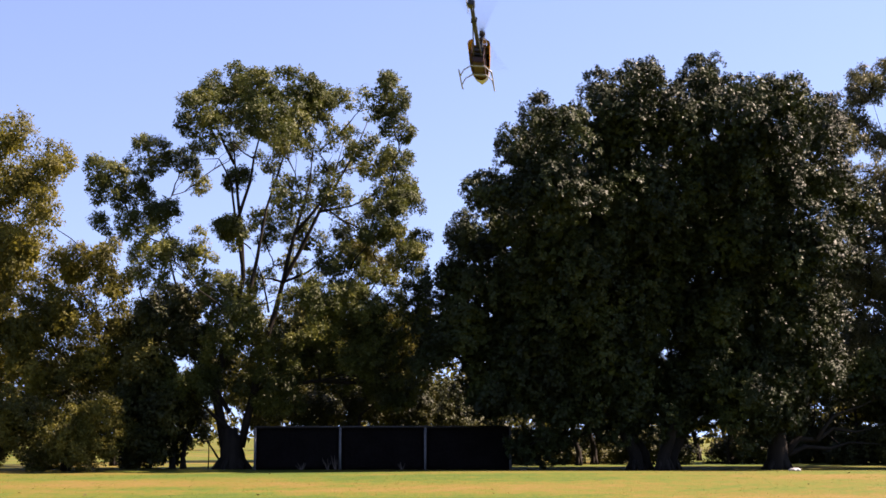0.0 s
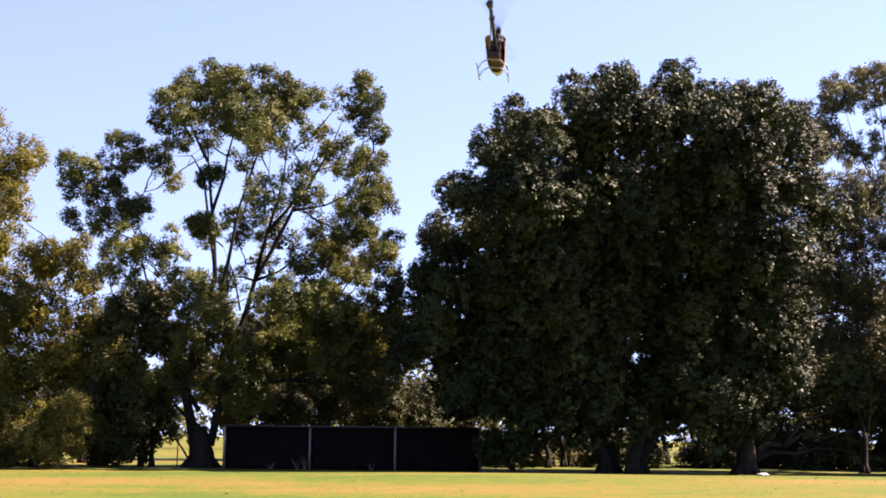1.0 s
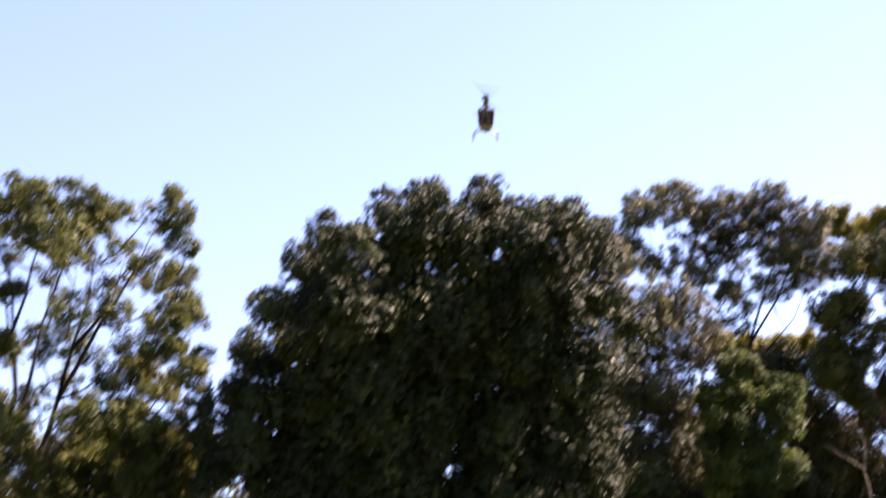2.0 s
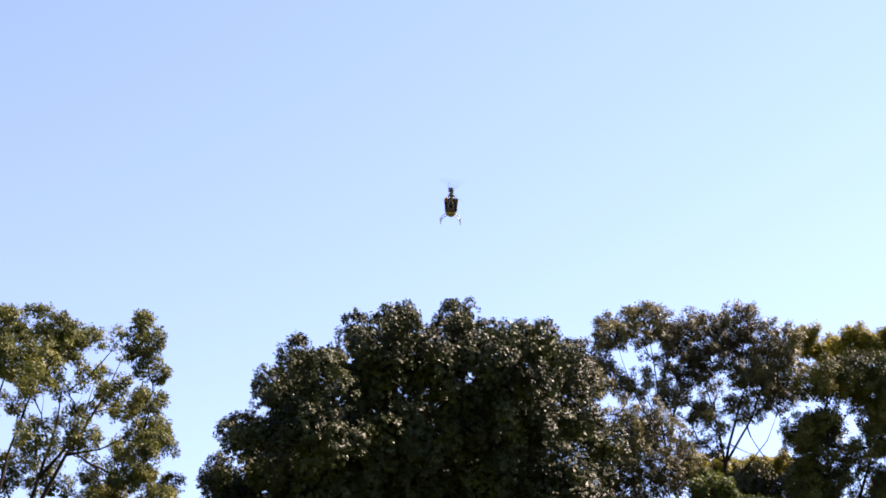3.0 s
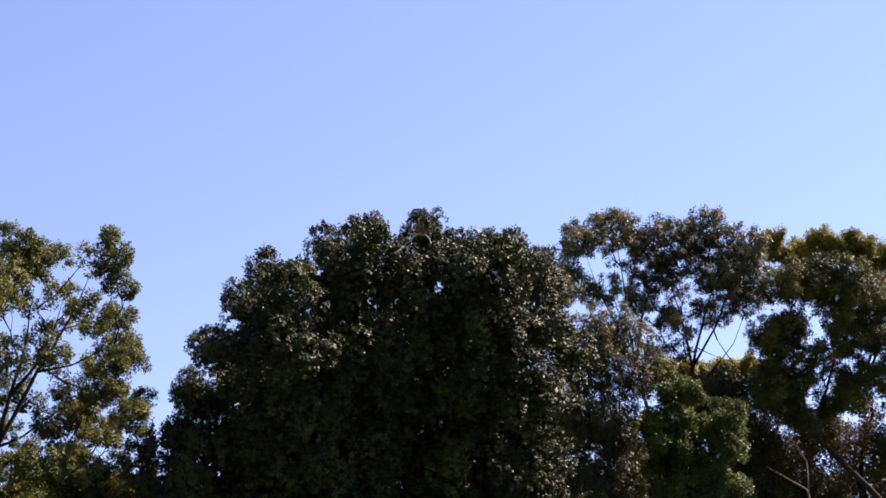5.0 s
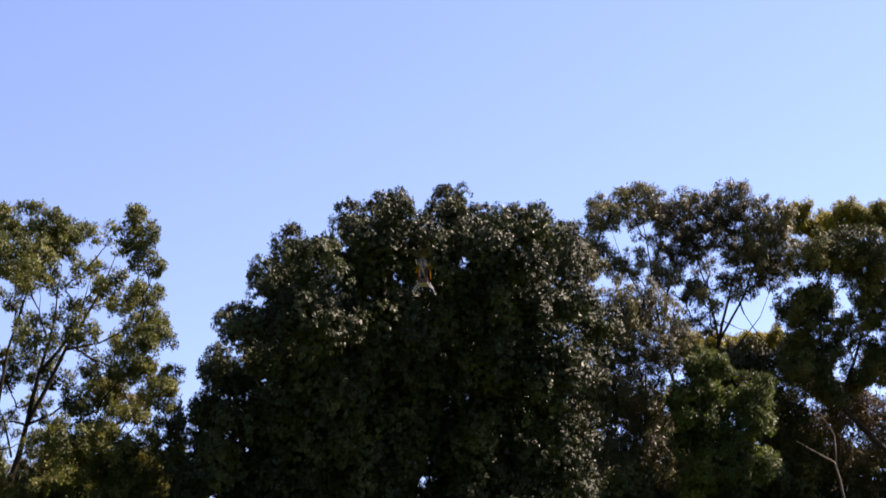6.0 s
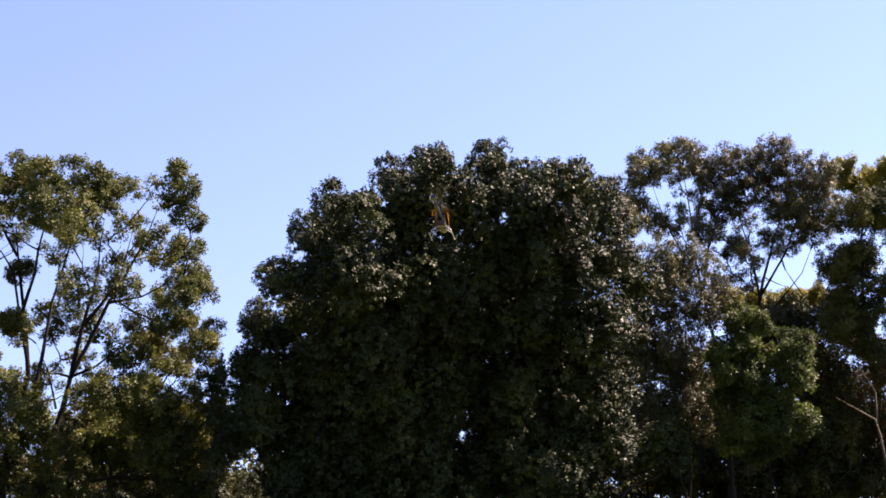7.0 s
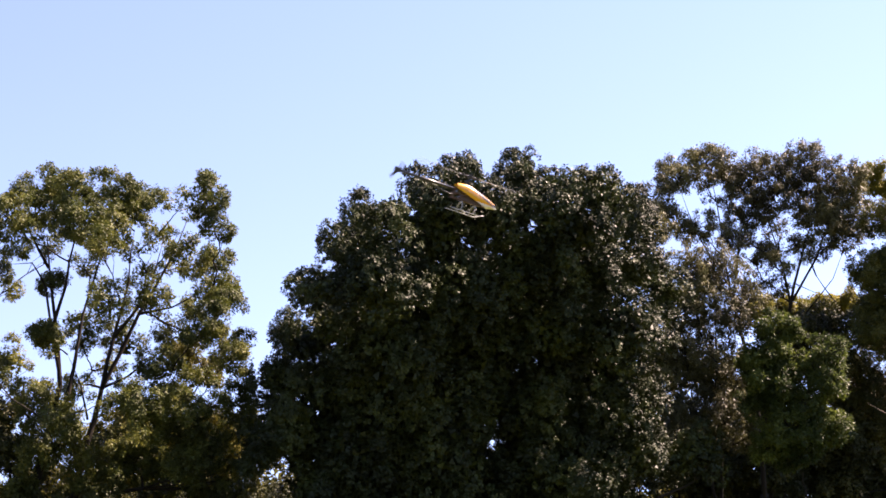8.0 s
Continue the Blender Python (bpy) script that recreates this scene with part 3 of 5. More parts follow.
tree("eucalyptus_tree", "tall open eucalyptus with dark forked limbs and olive leaves", -10.60, 69.0, [(2.7, 1.2, 19.7, 1.36), (-0.8, 0.5, 19.4, 1.46), (6.2, 3.3, 19.4, 0.87), (4.4, 1.4, 19.2, 1.26), (1.1, -1.6, 19.1, 1.16), (7.7, -3.7, 18.3, 1.26), (-0.6, 5.9, 18.0, 0.78), (5.1, 3.6, 18.0, 1.16), (-1.7, -2.9, 17.7, 1.16), (3.5, -0.3, 17.7, 1.26), (1.9, -2.9, 17.4, 1.36), (3.8, 3.4, 17.2, 0.87), (-1.0, -3.0, 16.5, 1.07), (8.4, -3.6, 16.6, 0.78), (1.2, 2.1, 16.2, 0.87), (5.6, 4.2, 16.4, 0.68), (6.5, -0.9, 16.3, 0.87), (2.9, -4.2, 16.0, 0.78), (6.9, 3.3, 16.2, 0.97), (4.3, 2.9, 15.9, 1.16)] + \
        [(-3.2, 1.5, 15.9, 0.97), (-4.5, -0.2, 15.9, 1.07), (8.2, 0.6, 15.8, 0.87), (-2.9, 4.1, 15.3, 0.87), (-0.1, 0.8, 14.9, 0.68), (-5.8, 1.1, 14.5, 1.07), (-6.4, -1.9, 14.4, 1.07), (7.9, 0.2, 14.5, 1.26), (3.6, 5.3, 14.2, 0.78), (6.5, 2.3, 14.1, 0.97), (5.2, -2.2, 13.7, 0.78), (0.7, 2.6, 13.3, 1.26), (5.3, 5.1, 13.3, 0.97), (8.6, -1.5, 13.3, 0.87), (3.3, -5.2, 13.0, 0.97), (-3.1, -2.9, 12.6, 0.87), (-4.8, -1.7, 12.4, 1.07), (-7.0, 0.5, 12.3, 0.78), (3.3, 2.5, 12.0, 1.36), (8.1, -3.5, 12.1, 0.87)] + \
        [(6.3, 4.1, 12.1, 1.46), (-0.4, -0.3, 11.9, 0.97), (1.2, 2.6, 11.7, 0.87), (9.0, 0.5, 11.6, 0.78), (-2.8, 4.1, 11.4, 1.46), (7.5, -3.6, 11.5, 0.97), (2.0, 4.3, 11.0, 1.16), (-2.8, -4.7, 10.5, 1.36), (-5.9, 3.2, 10.4, 0.87), (8.9, -1.0, 10.5, 0.97), (7.6, 2.5, 10.3, 1.07), (5.4, -1.1, 10.2, 1.16), (1.0, 1.4, 9.8, 0.78), (6.3, 3.2, 9.5, 1.07), (-3.9, 4.6, 9.3, 1.26), (9.1, 0.5, 9.2, 0.78), (-5.8, 3.3, 8.8, 0.78), (-0.4, -0.7, 8.7, 1.36), (8.1, -2.3, 8.2, 0.68), (9.3, 1.5, 8.1, 1.07)] + \
        [(3.1, -5.4, 8.0, 0.78), (4.7, -4.6, 7.9, 1.46), (6.5, -3.6, 7.6, 1.36), (0.8, -4.0, 7.6, 1.16), (4.8, 4.6, 7.2, 1.46), (-3.3, 5.1, 7.2, 1.84), (8.8, 2.4, 7.0, 1.16), (0.8, 2.2, 6.7, 1.36), (0.1, -0.8, 6.4, 1.55), (8.2, 2.7, 6.4, 1.36), (3.9, 1.4, 6.2, 1.84), (7.0, -1.9, 5.8, 1.55), (5.1, 5.2, 4.7, 1.84), (8.0, 1.4, 4.3, 1.55), (2.0, 0.1, 4.2, 1.65), (-2.0, -1.3, 4.1, 1.36), (-3.0, 4.5, 2.3, 1.26)],
     13, EUC_LEAF, BARK_DARK, 0.62, 1.9, 1, 1, True, leaf=0.11, slim=0.66, knob=0.50, packed=1.45, sprays=21, per=17, spread=0.17, droop=0.4, tall=0.95, rough=0.16, core=24, core_leaf=0.26, leaders=[(0.45, (-0.4, 0.0, 1.1), (-1.0, 0.1, 3.9), (-0.5, 0.2, 6.5), (0.3, 0.4, 9.7), (-0.1, 0.5, 14.2), (-0.4, 0.6, 17.5)),
        (0.36, (0.4, 0.0, 1.1), (1.0, 0.2, 3.9), (1.6, 0.5, 6.8), (2.3, 0.7, 9.5), (4.1, 1.0, 13.2), (5.8, 1.2, 16.2), (6.6, 1.5, 18.2)),
        (0.20, (0.5, 0.0, 7.1), (1.0, 0.3, 10.6), (1.4, 0.6, 13.3), (2.2, 0.9, 16.1), (3.5, 1.2, 18.4)),
        (0.20, (-0.2, 0.0, 2.8), (-2.0, 0.4, 5.7), (-2.8, 0.9, 8.0), (-3.9, 1.3, 11.6), (-5.5, 1.8, 15.0)),
        (0.13, (0.3, 0.0, 10.3), (-0.4, 0.2, 14.7), (-1.1, 0.5, 16.0), (-2.2, 0.7, 16.0)),
        (0.13, (2.3, 0.0, 9.4), (3.6, 0.4, 10.0), (5.3, 0.8, 11.3), (6.7, 1.3, 12.0)),
        (0.13, (4.2, -0.0, 13.1), (5.9, -0.5, 13.3), (8.0, -0.9, 14.3)),
        (0.12, (-0.0, -0.0, 0.3), (-0.7, -0.0, 0.5), (-1.3, -0.1, 1.4), (-2.2, -0.1, 1.4), (-2.6, -0.1, -0.1)),
        (0.10, (1.7, 0.0, 7.9), (1.3, 0.4, 9.7), (0.6, 0.9, 11.3)),
        (0.20, (2.4, 0.0, 9.4), (3.0, 0.1, 12.1), (3.7, 0.3, 14.8), (4.0, 0.4, 17.5)),
        (0.16, (3.0, 0.0, 12.0), (4.7, 0.4, 14.2), (5.5, 0.8, 17.3)),
        (0.16, (0.0, -0.0, 12.6), (0.7, -0.4, 14.6), (1.2, -0.8, 16.9), (1.0, -1.2, 18.9)),
        (0.14, (-0.2, -0.0, 15.6), (-1.1, -0.0, 17.4), (-1.5, -0.1, 18.6))])
tree("paperbark_tree", "tall leafy tree with warm olive yellow leaves", -21.85, 74.0, [(-3.0, 2.2, 18.4, 1.5), (-1.4, -2.6, 17.4, 1.4), (-0.6, 2.6, 17.1, 1.4), (-2.3, 3.0, 16.1, 1.7), (1.1, -3.3, 15.9, 1.3), (-4.8, 1.6, 15.8, 2.5), (-3.4, -2.3, 15.1, 2.3), (-0.6, -2.5, 15.1, 1.6), (-1.6, 4.0, 14.7, 1.2), (0.9, -4.3, 13.3, 1.1), (2.2, 3.8, 12.3, 1.2), (-2.4, 2.7, 12.1, 2.2), (3.8, -2.5, 11.4, 1.1), (-0.5, -3.3, 11.3, 2.0), (1.0, 2.4, 10.8, 1.6), (-4.8, 1.5, 10.4, 3.2), (2.4, -2.8, 10.2, 1.5), (2.9, 3.3, 10.0, 1.2)] + \
        [(-3.5, -2.0, 10.0, 3.0), (4.5, -3.4, 9.2, 1.1), (0.1, 2.7, 8.3, 2.2), (2.0, -4.1, 7.7, 2.0), (3.4, 2.8, 7.7, 1.6), (-2.5, 4.0, 7.4, 2.5), (4.7, -2.3, 7.3, 1.5), (-0.1, -3.8, 6.8, 2.3), (4.6, 2.1, 6.8, 1.0), (5.5, -2.1, 6.5, 0.9), (1.9, 2.3, 5.7, 2.0), (-4.2, 1.7, 5.6, 2.8), (-2.8, -2.4, 5.4, 2.7), (3.5, -4.0, 5.4, 1.8), (-1.2, 4.2, 4.8, 2.2), (3.2, 2.4, 4.8, 1.3), (4.5, -2.9, 4.5, 1.2), (1.3, -4.4, 4.5, 1.9)],
     14, WARM_LEAF, BARK_DARK, 0.4, 3.0, 1, 2, False, leaf=0.135, slim=0.66, knob=0.62, packed=1.5, sprays=13, per=14, spread=0.22, droop=0.5, tall=1.2, rough=0.12, core=36, core_leaf=0.36)
tree("round_bush", "wide olive green bush with leaves down to the grass", -18.13, 66.0, [(-3.8, 2.1, 3.0, 1.0), (-2.6, -1.7, 2.9, 1.0), (1.0, 2.0, 2.6, 1.1), (2.0, -1.8, 2.5, 1.1), (2.4, 0.2, 2.2, 0.6), (-2.7, 2.1, 2.2, 1.5), (-4.9, 1.2, 2.1, 2.0), (-1.4, -2.0, 2.1, 1.4), (-4.1, -0.9, 2.1, 1.9), (-0.7, 2.4, 1.8, 1.7), (0.5, -2.2, 1.7, 1.5), (2.8, -1.5, 1.1, 0.7), (-0.7, -1.7, 1.0, 1.1), (-1.7, 1.9, 0.9, 1.2), (1.5, -1.9, 0.9, 1.0), (0.5, 2.1, 0.8, 1.1)],
     15, BUSH_LEAF, BARK_DARK, 0.14, 0.6, 3, 2, False, leaf=0.115, slim=0.65, knob=0.42, packed=1.4, sprays=14, per=13, spread=0.17, droop=0.1, tall=1.0, core=22)
tree("young_tree", "small dark leafy tree beside the eucalyptus", -13.54, 70.0, [(-1.9, 1.7, 7.9, 1.1), (-1.1, -2.2, 7.5, 1.0), (-1.9, 2.2, 5.7, 1.4), (-1.0, -2.2, 5.4, 1.3), (-1.0, 1.6, 3.4, 1.3), (-2.9, 1.8, 3.4, 1.1), (-2.2, -1.3, 3.3, 1.0), (-0.3, -1.9, 3.3, 1.3), (0.6, -0.1, 2.4, 0.9), (-1.4, -1.3, 1.4, 1.2), (-2.2, 2.0, 1.3, 1.3), (-0.5, 1.3, 1.1, 0.8), (-2.6, 0.9, 0.5, 0.7), (0.2, 0.5, 8.5, 1.2), (0.5, -0.3, 6.6, 1.2), (1.3, 0.5, 5.0, 1.1)],
     16, DARK_LEAF, BARK_DARK, 0.17, 1.6, 2, 1, True, leaf=0.16, slim=0.62, knob=0.5, packed=1.3, sprays=18, per=16, spread=0.2, core=22)
tree("background_tree", "olive tree standing behind the black enclosure", -8.28, 92.0, [(-0.4, 2.3, 9.9, 1.6), (0.1, -3.3, 9.4, 1.5), (3.6, 1.9, 8.7, 1.9), (-1.9, 2.0, 8.7, 2.1), (3.7, -1.5, 8.4, 1.8), (-1.4, -2.4, 8.4, 2.0), (1.3, 1.8, 7.1, 2.1), (2.8, 1.6, 7.1, 1.9), (3.1, -2.9, 6.9, 1.8), (1.6, -2.8, 6.9, 2.0), (4.8, 1.0, 6.3, 2.0), (4.9, -1.1, 6.2, 1.9), (-2.7, 2.2, 5.6, 2.1), (-5.7, 1.3, 5.5, 1.7), (-5.2, -1.5, 5.4, 1.7), (-2.1, -2.6, 5.4, 2.0), (2.8, 2.7, 4.4, 1.7), (0.1, 2.6, 4.4, 2.3), (3.1, -2.2, 4.3, 1.6), (0.5, -2.0, 4.3, 2.1), (-3.9, 2.9, 3.2, 1.6), (-3.2, -2.5, 3.2, 1.5), (-0.6, 2.1, 2.5, 1.6), (-0.2, -2.1, 2.4, 1.5)],
     17, BUSH_LEAF, BARK_DARK, 0.3, 2.0, 1, 1, True, leaf=0.2, slim=0.65, knob=0.65, packed=1.5, sprays=12, per=11, spread=0.25, core=13, core_leaf=0.65)
tree("background_tree", "dry olive tree with pale bare branches behind the enclosure", -1.59, 88.0, [(0.1, 1.8, 8.8, 1.1), (0.1, -1.6, 8.5, 1.1), (0.8, 2.5, 7.0, 1.4), (0.9, -1.8, 6.7, 1.3), (-0.7, 2.7, 5.5, 1.4), (-0.5, -1.8, 5.3, 1.4), (1.6, 1.8, 4.0, 1.5), (1.6, -3.0, 3.8, 1.4), (-1.4, 1.5, 3.6, 1.3), (-1.3, -1.4, 3.5, 1.2), (3.1, 2.0, 2.5, 1.4), (3.0, -2.0, 2.5, 1.3), (0.1, 2.1, 2.1, 1.2), (-2.1, 1.8, 2.1, 1.0), (0.2, -2.4, 2.1, 1.1), (-2.0, -1.2, 2.1, 1.0), (4.6, 1.2, 1.8, 1.1), (4.5, -1.1, 1.8, 1.1)],
     18, DARK_LEAF, BARK_PALE, 0.22, 1.5, 2, 1, True, leaf=0.18, slim=0.65, knob=0.55, packed=1.3, sprays=10, per=10, spread=0.25, core=12, core_leaf=0.5)
tree("eucalyptus_tree", "tall grey-olive eucalyptus with thin open crown", 27.84, 76.0, masses(19, [(-3.3, 0.0, 21.6, 1.2, 1.2, 1.0, 13, 0.75), (-1.2, 0.0, 22.1, 1.4, 1.4, 1.0, 17, 0.8), (1.6, 0.0, 21.8, 1.4, 1.4, 0.9, 15, 0.8), (4.5, 0.0, 22.3, 1.3, 1.3, 1.0, 17, 0.8), (6.6, 0.0, 21.1, 1.5, 1.5, 0.9, 15, 0.8), (-4.7, 0.0, 20.0, 1.0, 1.2, 0.9, 8, 0.7), (2.6, 0.0, 19.5, 1.5, 1.5, 1.0, 15, 0.8), (5.5, 0.0, 19.2, 1.7, 1.7, 1.3, 19, 0.8), (7.3, 0.0, 18.1, 1.1, 1.2, 1.3, 13, 0.75)]) + masses(29, [(-3.9, 0.0, 19.0, 0.9, 1.2, 0.7, 6, 0.65), (-2.5, 0.0, 18.1, 0.8, 1.2, 0.6, 6, 0.6), (0.1, 0.0, 17.9, 0.9, 1.2, 0.7, 8, 0.55), (1.6, 0.0, 16.5, 0.7, 1.2, 0.7, 6, 0.55), (5.1, 0.0, 16.7, 0.7, 1.2, 0.4, 6, 0.5), (0.9, 0.0, 15.1, 0.6, 1.2, 0.4, 4, 0.5), (2.3, 0.0, 14.3, 0.6, 1.2, 0.4, 4, 0.45), (-0.8, 0.0, 20.1, 0.7, 1.2, 0.5, 4, 0.45), (3.8, 0.0, 17.2, 0.6, 1.2, 0.5, 4, 0.45), (2.1, 0.0, 17.2, 3.2, 3.1, 2.2, 29, 0.42), (-0.5, 0.0, 19.0, 1.8, 1.7, 1.9, 15, 0.42), (5.5, 0.0, 17.8, 1.8, 1.7, 1.9, 13, 0.42), (-0.1, 0.0, 21.3, 1.1, 1.2, 0.8, 8, 0.6), (2.9, 0.0, 20.9, 1.2, 1.2, 0.8, 8, 0.6), (0.8, 0.0, 19.7, 0.9, 1.2, 0.8, 6, 0.5), (4.7, 0.0, 20.7, 1.3, 1.3, 0.7, 8, 0.6), (7.0, 0.0, 19.8, 1.1, 1.2, 0.9, 8, 0.6)]),
     19, GREY_LEAF, BARK_DARK, 0.36, 2.4, 1, 1, True, leaf=0.115, slim=0.55, knob=0.30, packed=2.0, sprays=9, per=11, spread=0.19, droop=0.7, tall=0.9, rough=0.25, core=3, core_leaf=0.2, leaders=[(0.26, (0.0, 0.0, 0.4), (0.3, 0.0, 6.2), (0.0, 0.0, 10.5), (-0.6, 0.0, 13.8), (-0.9, 0.0, 18.3), (-1.2, 0.0, 21.5)),
        (0.22, (0.3, 0.0, 6.2), (2.2, 0.0, 10.4), (2.9, 0.0, 13.7), (2.4, 0.0, 17.2), (1.7, 0.0, 21.1)),
        (0.16, (2.8, 0.0, 13.1), (3.8, 0.0, 16.1), (4.8, 0.0, 18.5), (4.5, 0.0, 22.1)),
        (0.13, (3.0, 0.0, 13.7), (4.9, 0.0, 16.4), (6.4, 0.0, 19.6), (7.0, 0.0, 21.0)),
        (0.12, (-0.6, 0.0, 13.8), (0.0, 0.0, 16.6), (1.1, 0.0, 19.3), (1.5, 0.0, 21.4)),
        (0.1, (-0.8, 0.0, 14.9), (-2.4, 0.0, 18.0), (-3.2, 0.0, 20.8)),
        (0.07, (3.8, 0.0, 13.0), (5.7, 0.0, 15.0), (7.0, 0.0, 17.8)),
        (0.06, (5.7, 0.0, 13.6), (4.7, 0.0, 15.2), (4.2, 0.0, 17.2)),
        (0.06, (3.3, 0.0, 14.8), (5.0, 0.0, 14.0))])
tree("eucalyptus_tree", "young grey-olive eucalyptus with dangling leaves beside the fig", 23.83, 72.0, masses(33, [(-2.0, 0.0, 17.5, 0.9, 1.2, 1.3, 10, 0.65), (-2.5, 0.0, 15.1, 0.9, 1.2, 1.4, 10, 0.65), (-1.9, 0.0, 13.3, 0.9, 1.2, 1.4, 10, 0.65), (-2.4, 0.0, 10.8, 0.9, 1.2, 1.8, 10, 0.7), (-0.5, 0.0, 15.5, 0.9, 1.2, 1.1, 6, 0.6), (1.4, 0.0, 15.0, 1.4, 1.4, 1.0, 15, 0.7), (2.6, 0.0, 13.5, 0.7, 1.2, 0.9, 8, 0.6), (-0.0, 0.0, 13.3, 1.1, 1.2, 1.2, 15, 0.7), (1.1, 0.0, 11.9, 1.3, 1.3, 1.3, 17, 0.7), (-1.1, 0.0, 11.4, 0.9, 1.2, 1.4, 13, 0.7), (-0.1, 0.0, 9.1, 1.7, 1.7, 1.5, 19, 0.8), (1.9, 0.0, 10.0, 0.9, 1.2, 1.2, 8, 0.6), (-0.9, 0.0, 6.4, 2.0, 2.0, 1.8, 19, 0.9), (1.8, 0.0, 6.9, 1.2, 1.2, 1.8, 13, 0.7)]),
     33, GREY_LEAF, BARK_DARK, 0.2, 2.0, 1, 1, True, leaf=0.12, slim=0.5, knob=0.32, packed=1.9, sprays=9, per=11, spread=0.2, droop=0.9, tall=1.2, rough=0.25, core=6, core_leaf=0.24, leaders=[(0.16, (0.0, 0.0, 0.6), (0.6, 0.0, 6.0), (0.7, 0.0, 10.1), (1.2, 0.0, 14.5)),
        (0.1, (1.5, 0.0, 9.4), (2.3, 0.0, 10.9), (2.5, 0.0, 13.5)),
        (0.09, (0.6, 0.0, 9.7), (-0.3, 0.0, 12.0), (0.0, 0.0, 13.6))])
# Yellow-green tops; part of their yellow is sunlight put into the leaf colour.
tree("background_tree", "yellow-green tree top catching the sun beyond the eucalyptus", 34.0, 86.0, masses(34, [(-0.3, 0.0, 14.9, 1.7, 1.7, 0.5, 13, 0.6), (2.7, 0.0, 14.8, 1.4, 1.3, 0.4, 10, 0.6), (4.4, 0.0, 15.1, 1.0, 1.2, 0.4, 8, 0.6)]),
     34, YELLOW_LEAF, BARK_PALE, 0.2, 4.0, 1, 1, True, leaf=0.15, slim=0.6, knob=0.4, packed=1.4, sprays=14, per=13, spread=0.2, core=10, core_leaf=0.3)
tree("dark_tree", "dense dark leafy tree behind the green shrub", 31.5, 80.0, masses(35, [(2.8, 0.0, 12.5, 1.7, 1.7, 1.0, 15, 0.9), (4.3, 0.0, 10.7, 1.3, 1.2, 1.6, 13, 0.9), (1.1, 0.0, 10.8, 1.5, 1.5, 1.6, 15, 1.0), (4.9, 0.0, 7.5, 1.9, 1.8, 2.3, 17, 1.1), (0.0, 0.0, 7.3, 2.2, 2.2, 2.3, 17, 1.2), (2.8, 0.0, 5.5, 2.2, 2.2, 1.6, 13, 1.2), (-1.2, 0.0, 3.0, 2.2, 2.2, 1.6, 10, 1.2), (2.0, 0.0, 2.5, 2.2, 2.2, 1.6, 10, 1.2), (5.9, 0.0, 3.6, 2.2, 2.2, 2.0, 13, 1.2), (9.1, 0.0, 4.8, 1.9, 1.8, 2.0, 10, 1.1), (-3.6, 0.0, 3.8, 1.9, 1.8, 2.0, 8, 1.1), (10.2, 0.0, 2.4, 1.9, 1.8, 1.6, 8, 1.2)]),
     35, DARK_LEAF, BARK_DARK, 0.25, 2.5, 1, 1, True, leaf=0.15, slim=0.62, knob=0.6, packed=1.5, sprays=13, per=12, spread=0.22, core=16, core_leaf=0.4)
tree("dark_tree", "low dark tree close behind the black enclosure", -5.5, 75.0, masses(38, [(-4.3, 0.0, 3.4, 1.1, 1.2, 1.0, 4, 0.8), (-2.4, 0.0, 3.4, 1.4, 1.4, 1.1, 6, 0.9), (-0.2, 0.0, 3.2, 1.4, 1.4, 1.1, 6, 0.9), (1.9, 0.0, 3.2, 1.4, 1.4, 1.1, 6, 0.9), (4.1, 0.0, 2.8, 1.4, 1.4, 0.9, 6, 0.8), (6.0, 0.0, 2.6, 1.4, 1.4, 0.9, 6, 0.8)]),
     38, DARK_LEAF, BARK_DARK, 0.16, 1.2, 1, 1, True, leaf=0.14, slim=0.6, knob=0.45, packed=1.5, sprays=12, per=12, spread=0.2, core=16, core_leaf=0.35)
# Added tree: warm leaves stand for the yellow-lit lower crown of the eucalyptus.
tree("lit_crown_filler", "slender tree added behind the black enclosure for the yellow-lit lower crown of the eucalyptus", -4.6, 73.0, masses(37, [(0.3, 0.0, 11.7, 1.1, 1.2, 0.9, 6, 0.65), (1.7, 0.0, 10.2, 0.7, 1.2, 0.9, 4, 0.55), (-0.7, 0.0, 9.3, 1.0, 1.2, 0.9, 4, 0.55), (2.0, 0.0, 7.7, 1.2, 1.2, 1.1, 6, 0.7), (-0.4, 0.0, 6.5, 1.4, 1.3, 1.1, 6, 0.7), (1.6, 0.0, 5.6, 1.4, 1.3, 1.2, 6, 0.75)]),
     37, WARM_LEAF, BARK_DARK, 0.13, 3.0, 1, 1, True, leaf=0.12, slim=0.6, knob=0.4, packed=1.5, sprays=14, per=14, spread=0.18, droop=0.4, rough=0.2, core=10, core_leaf=0.25)
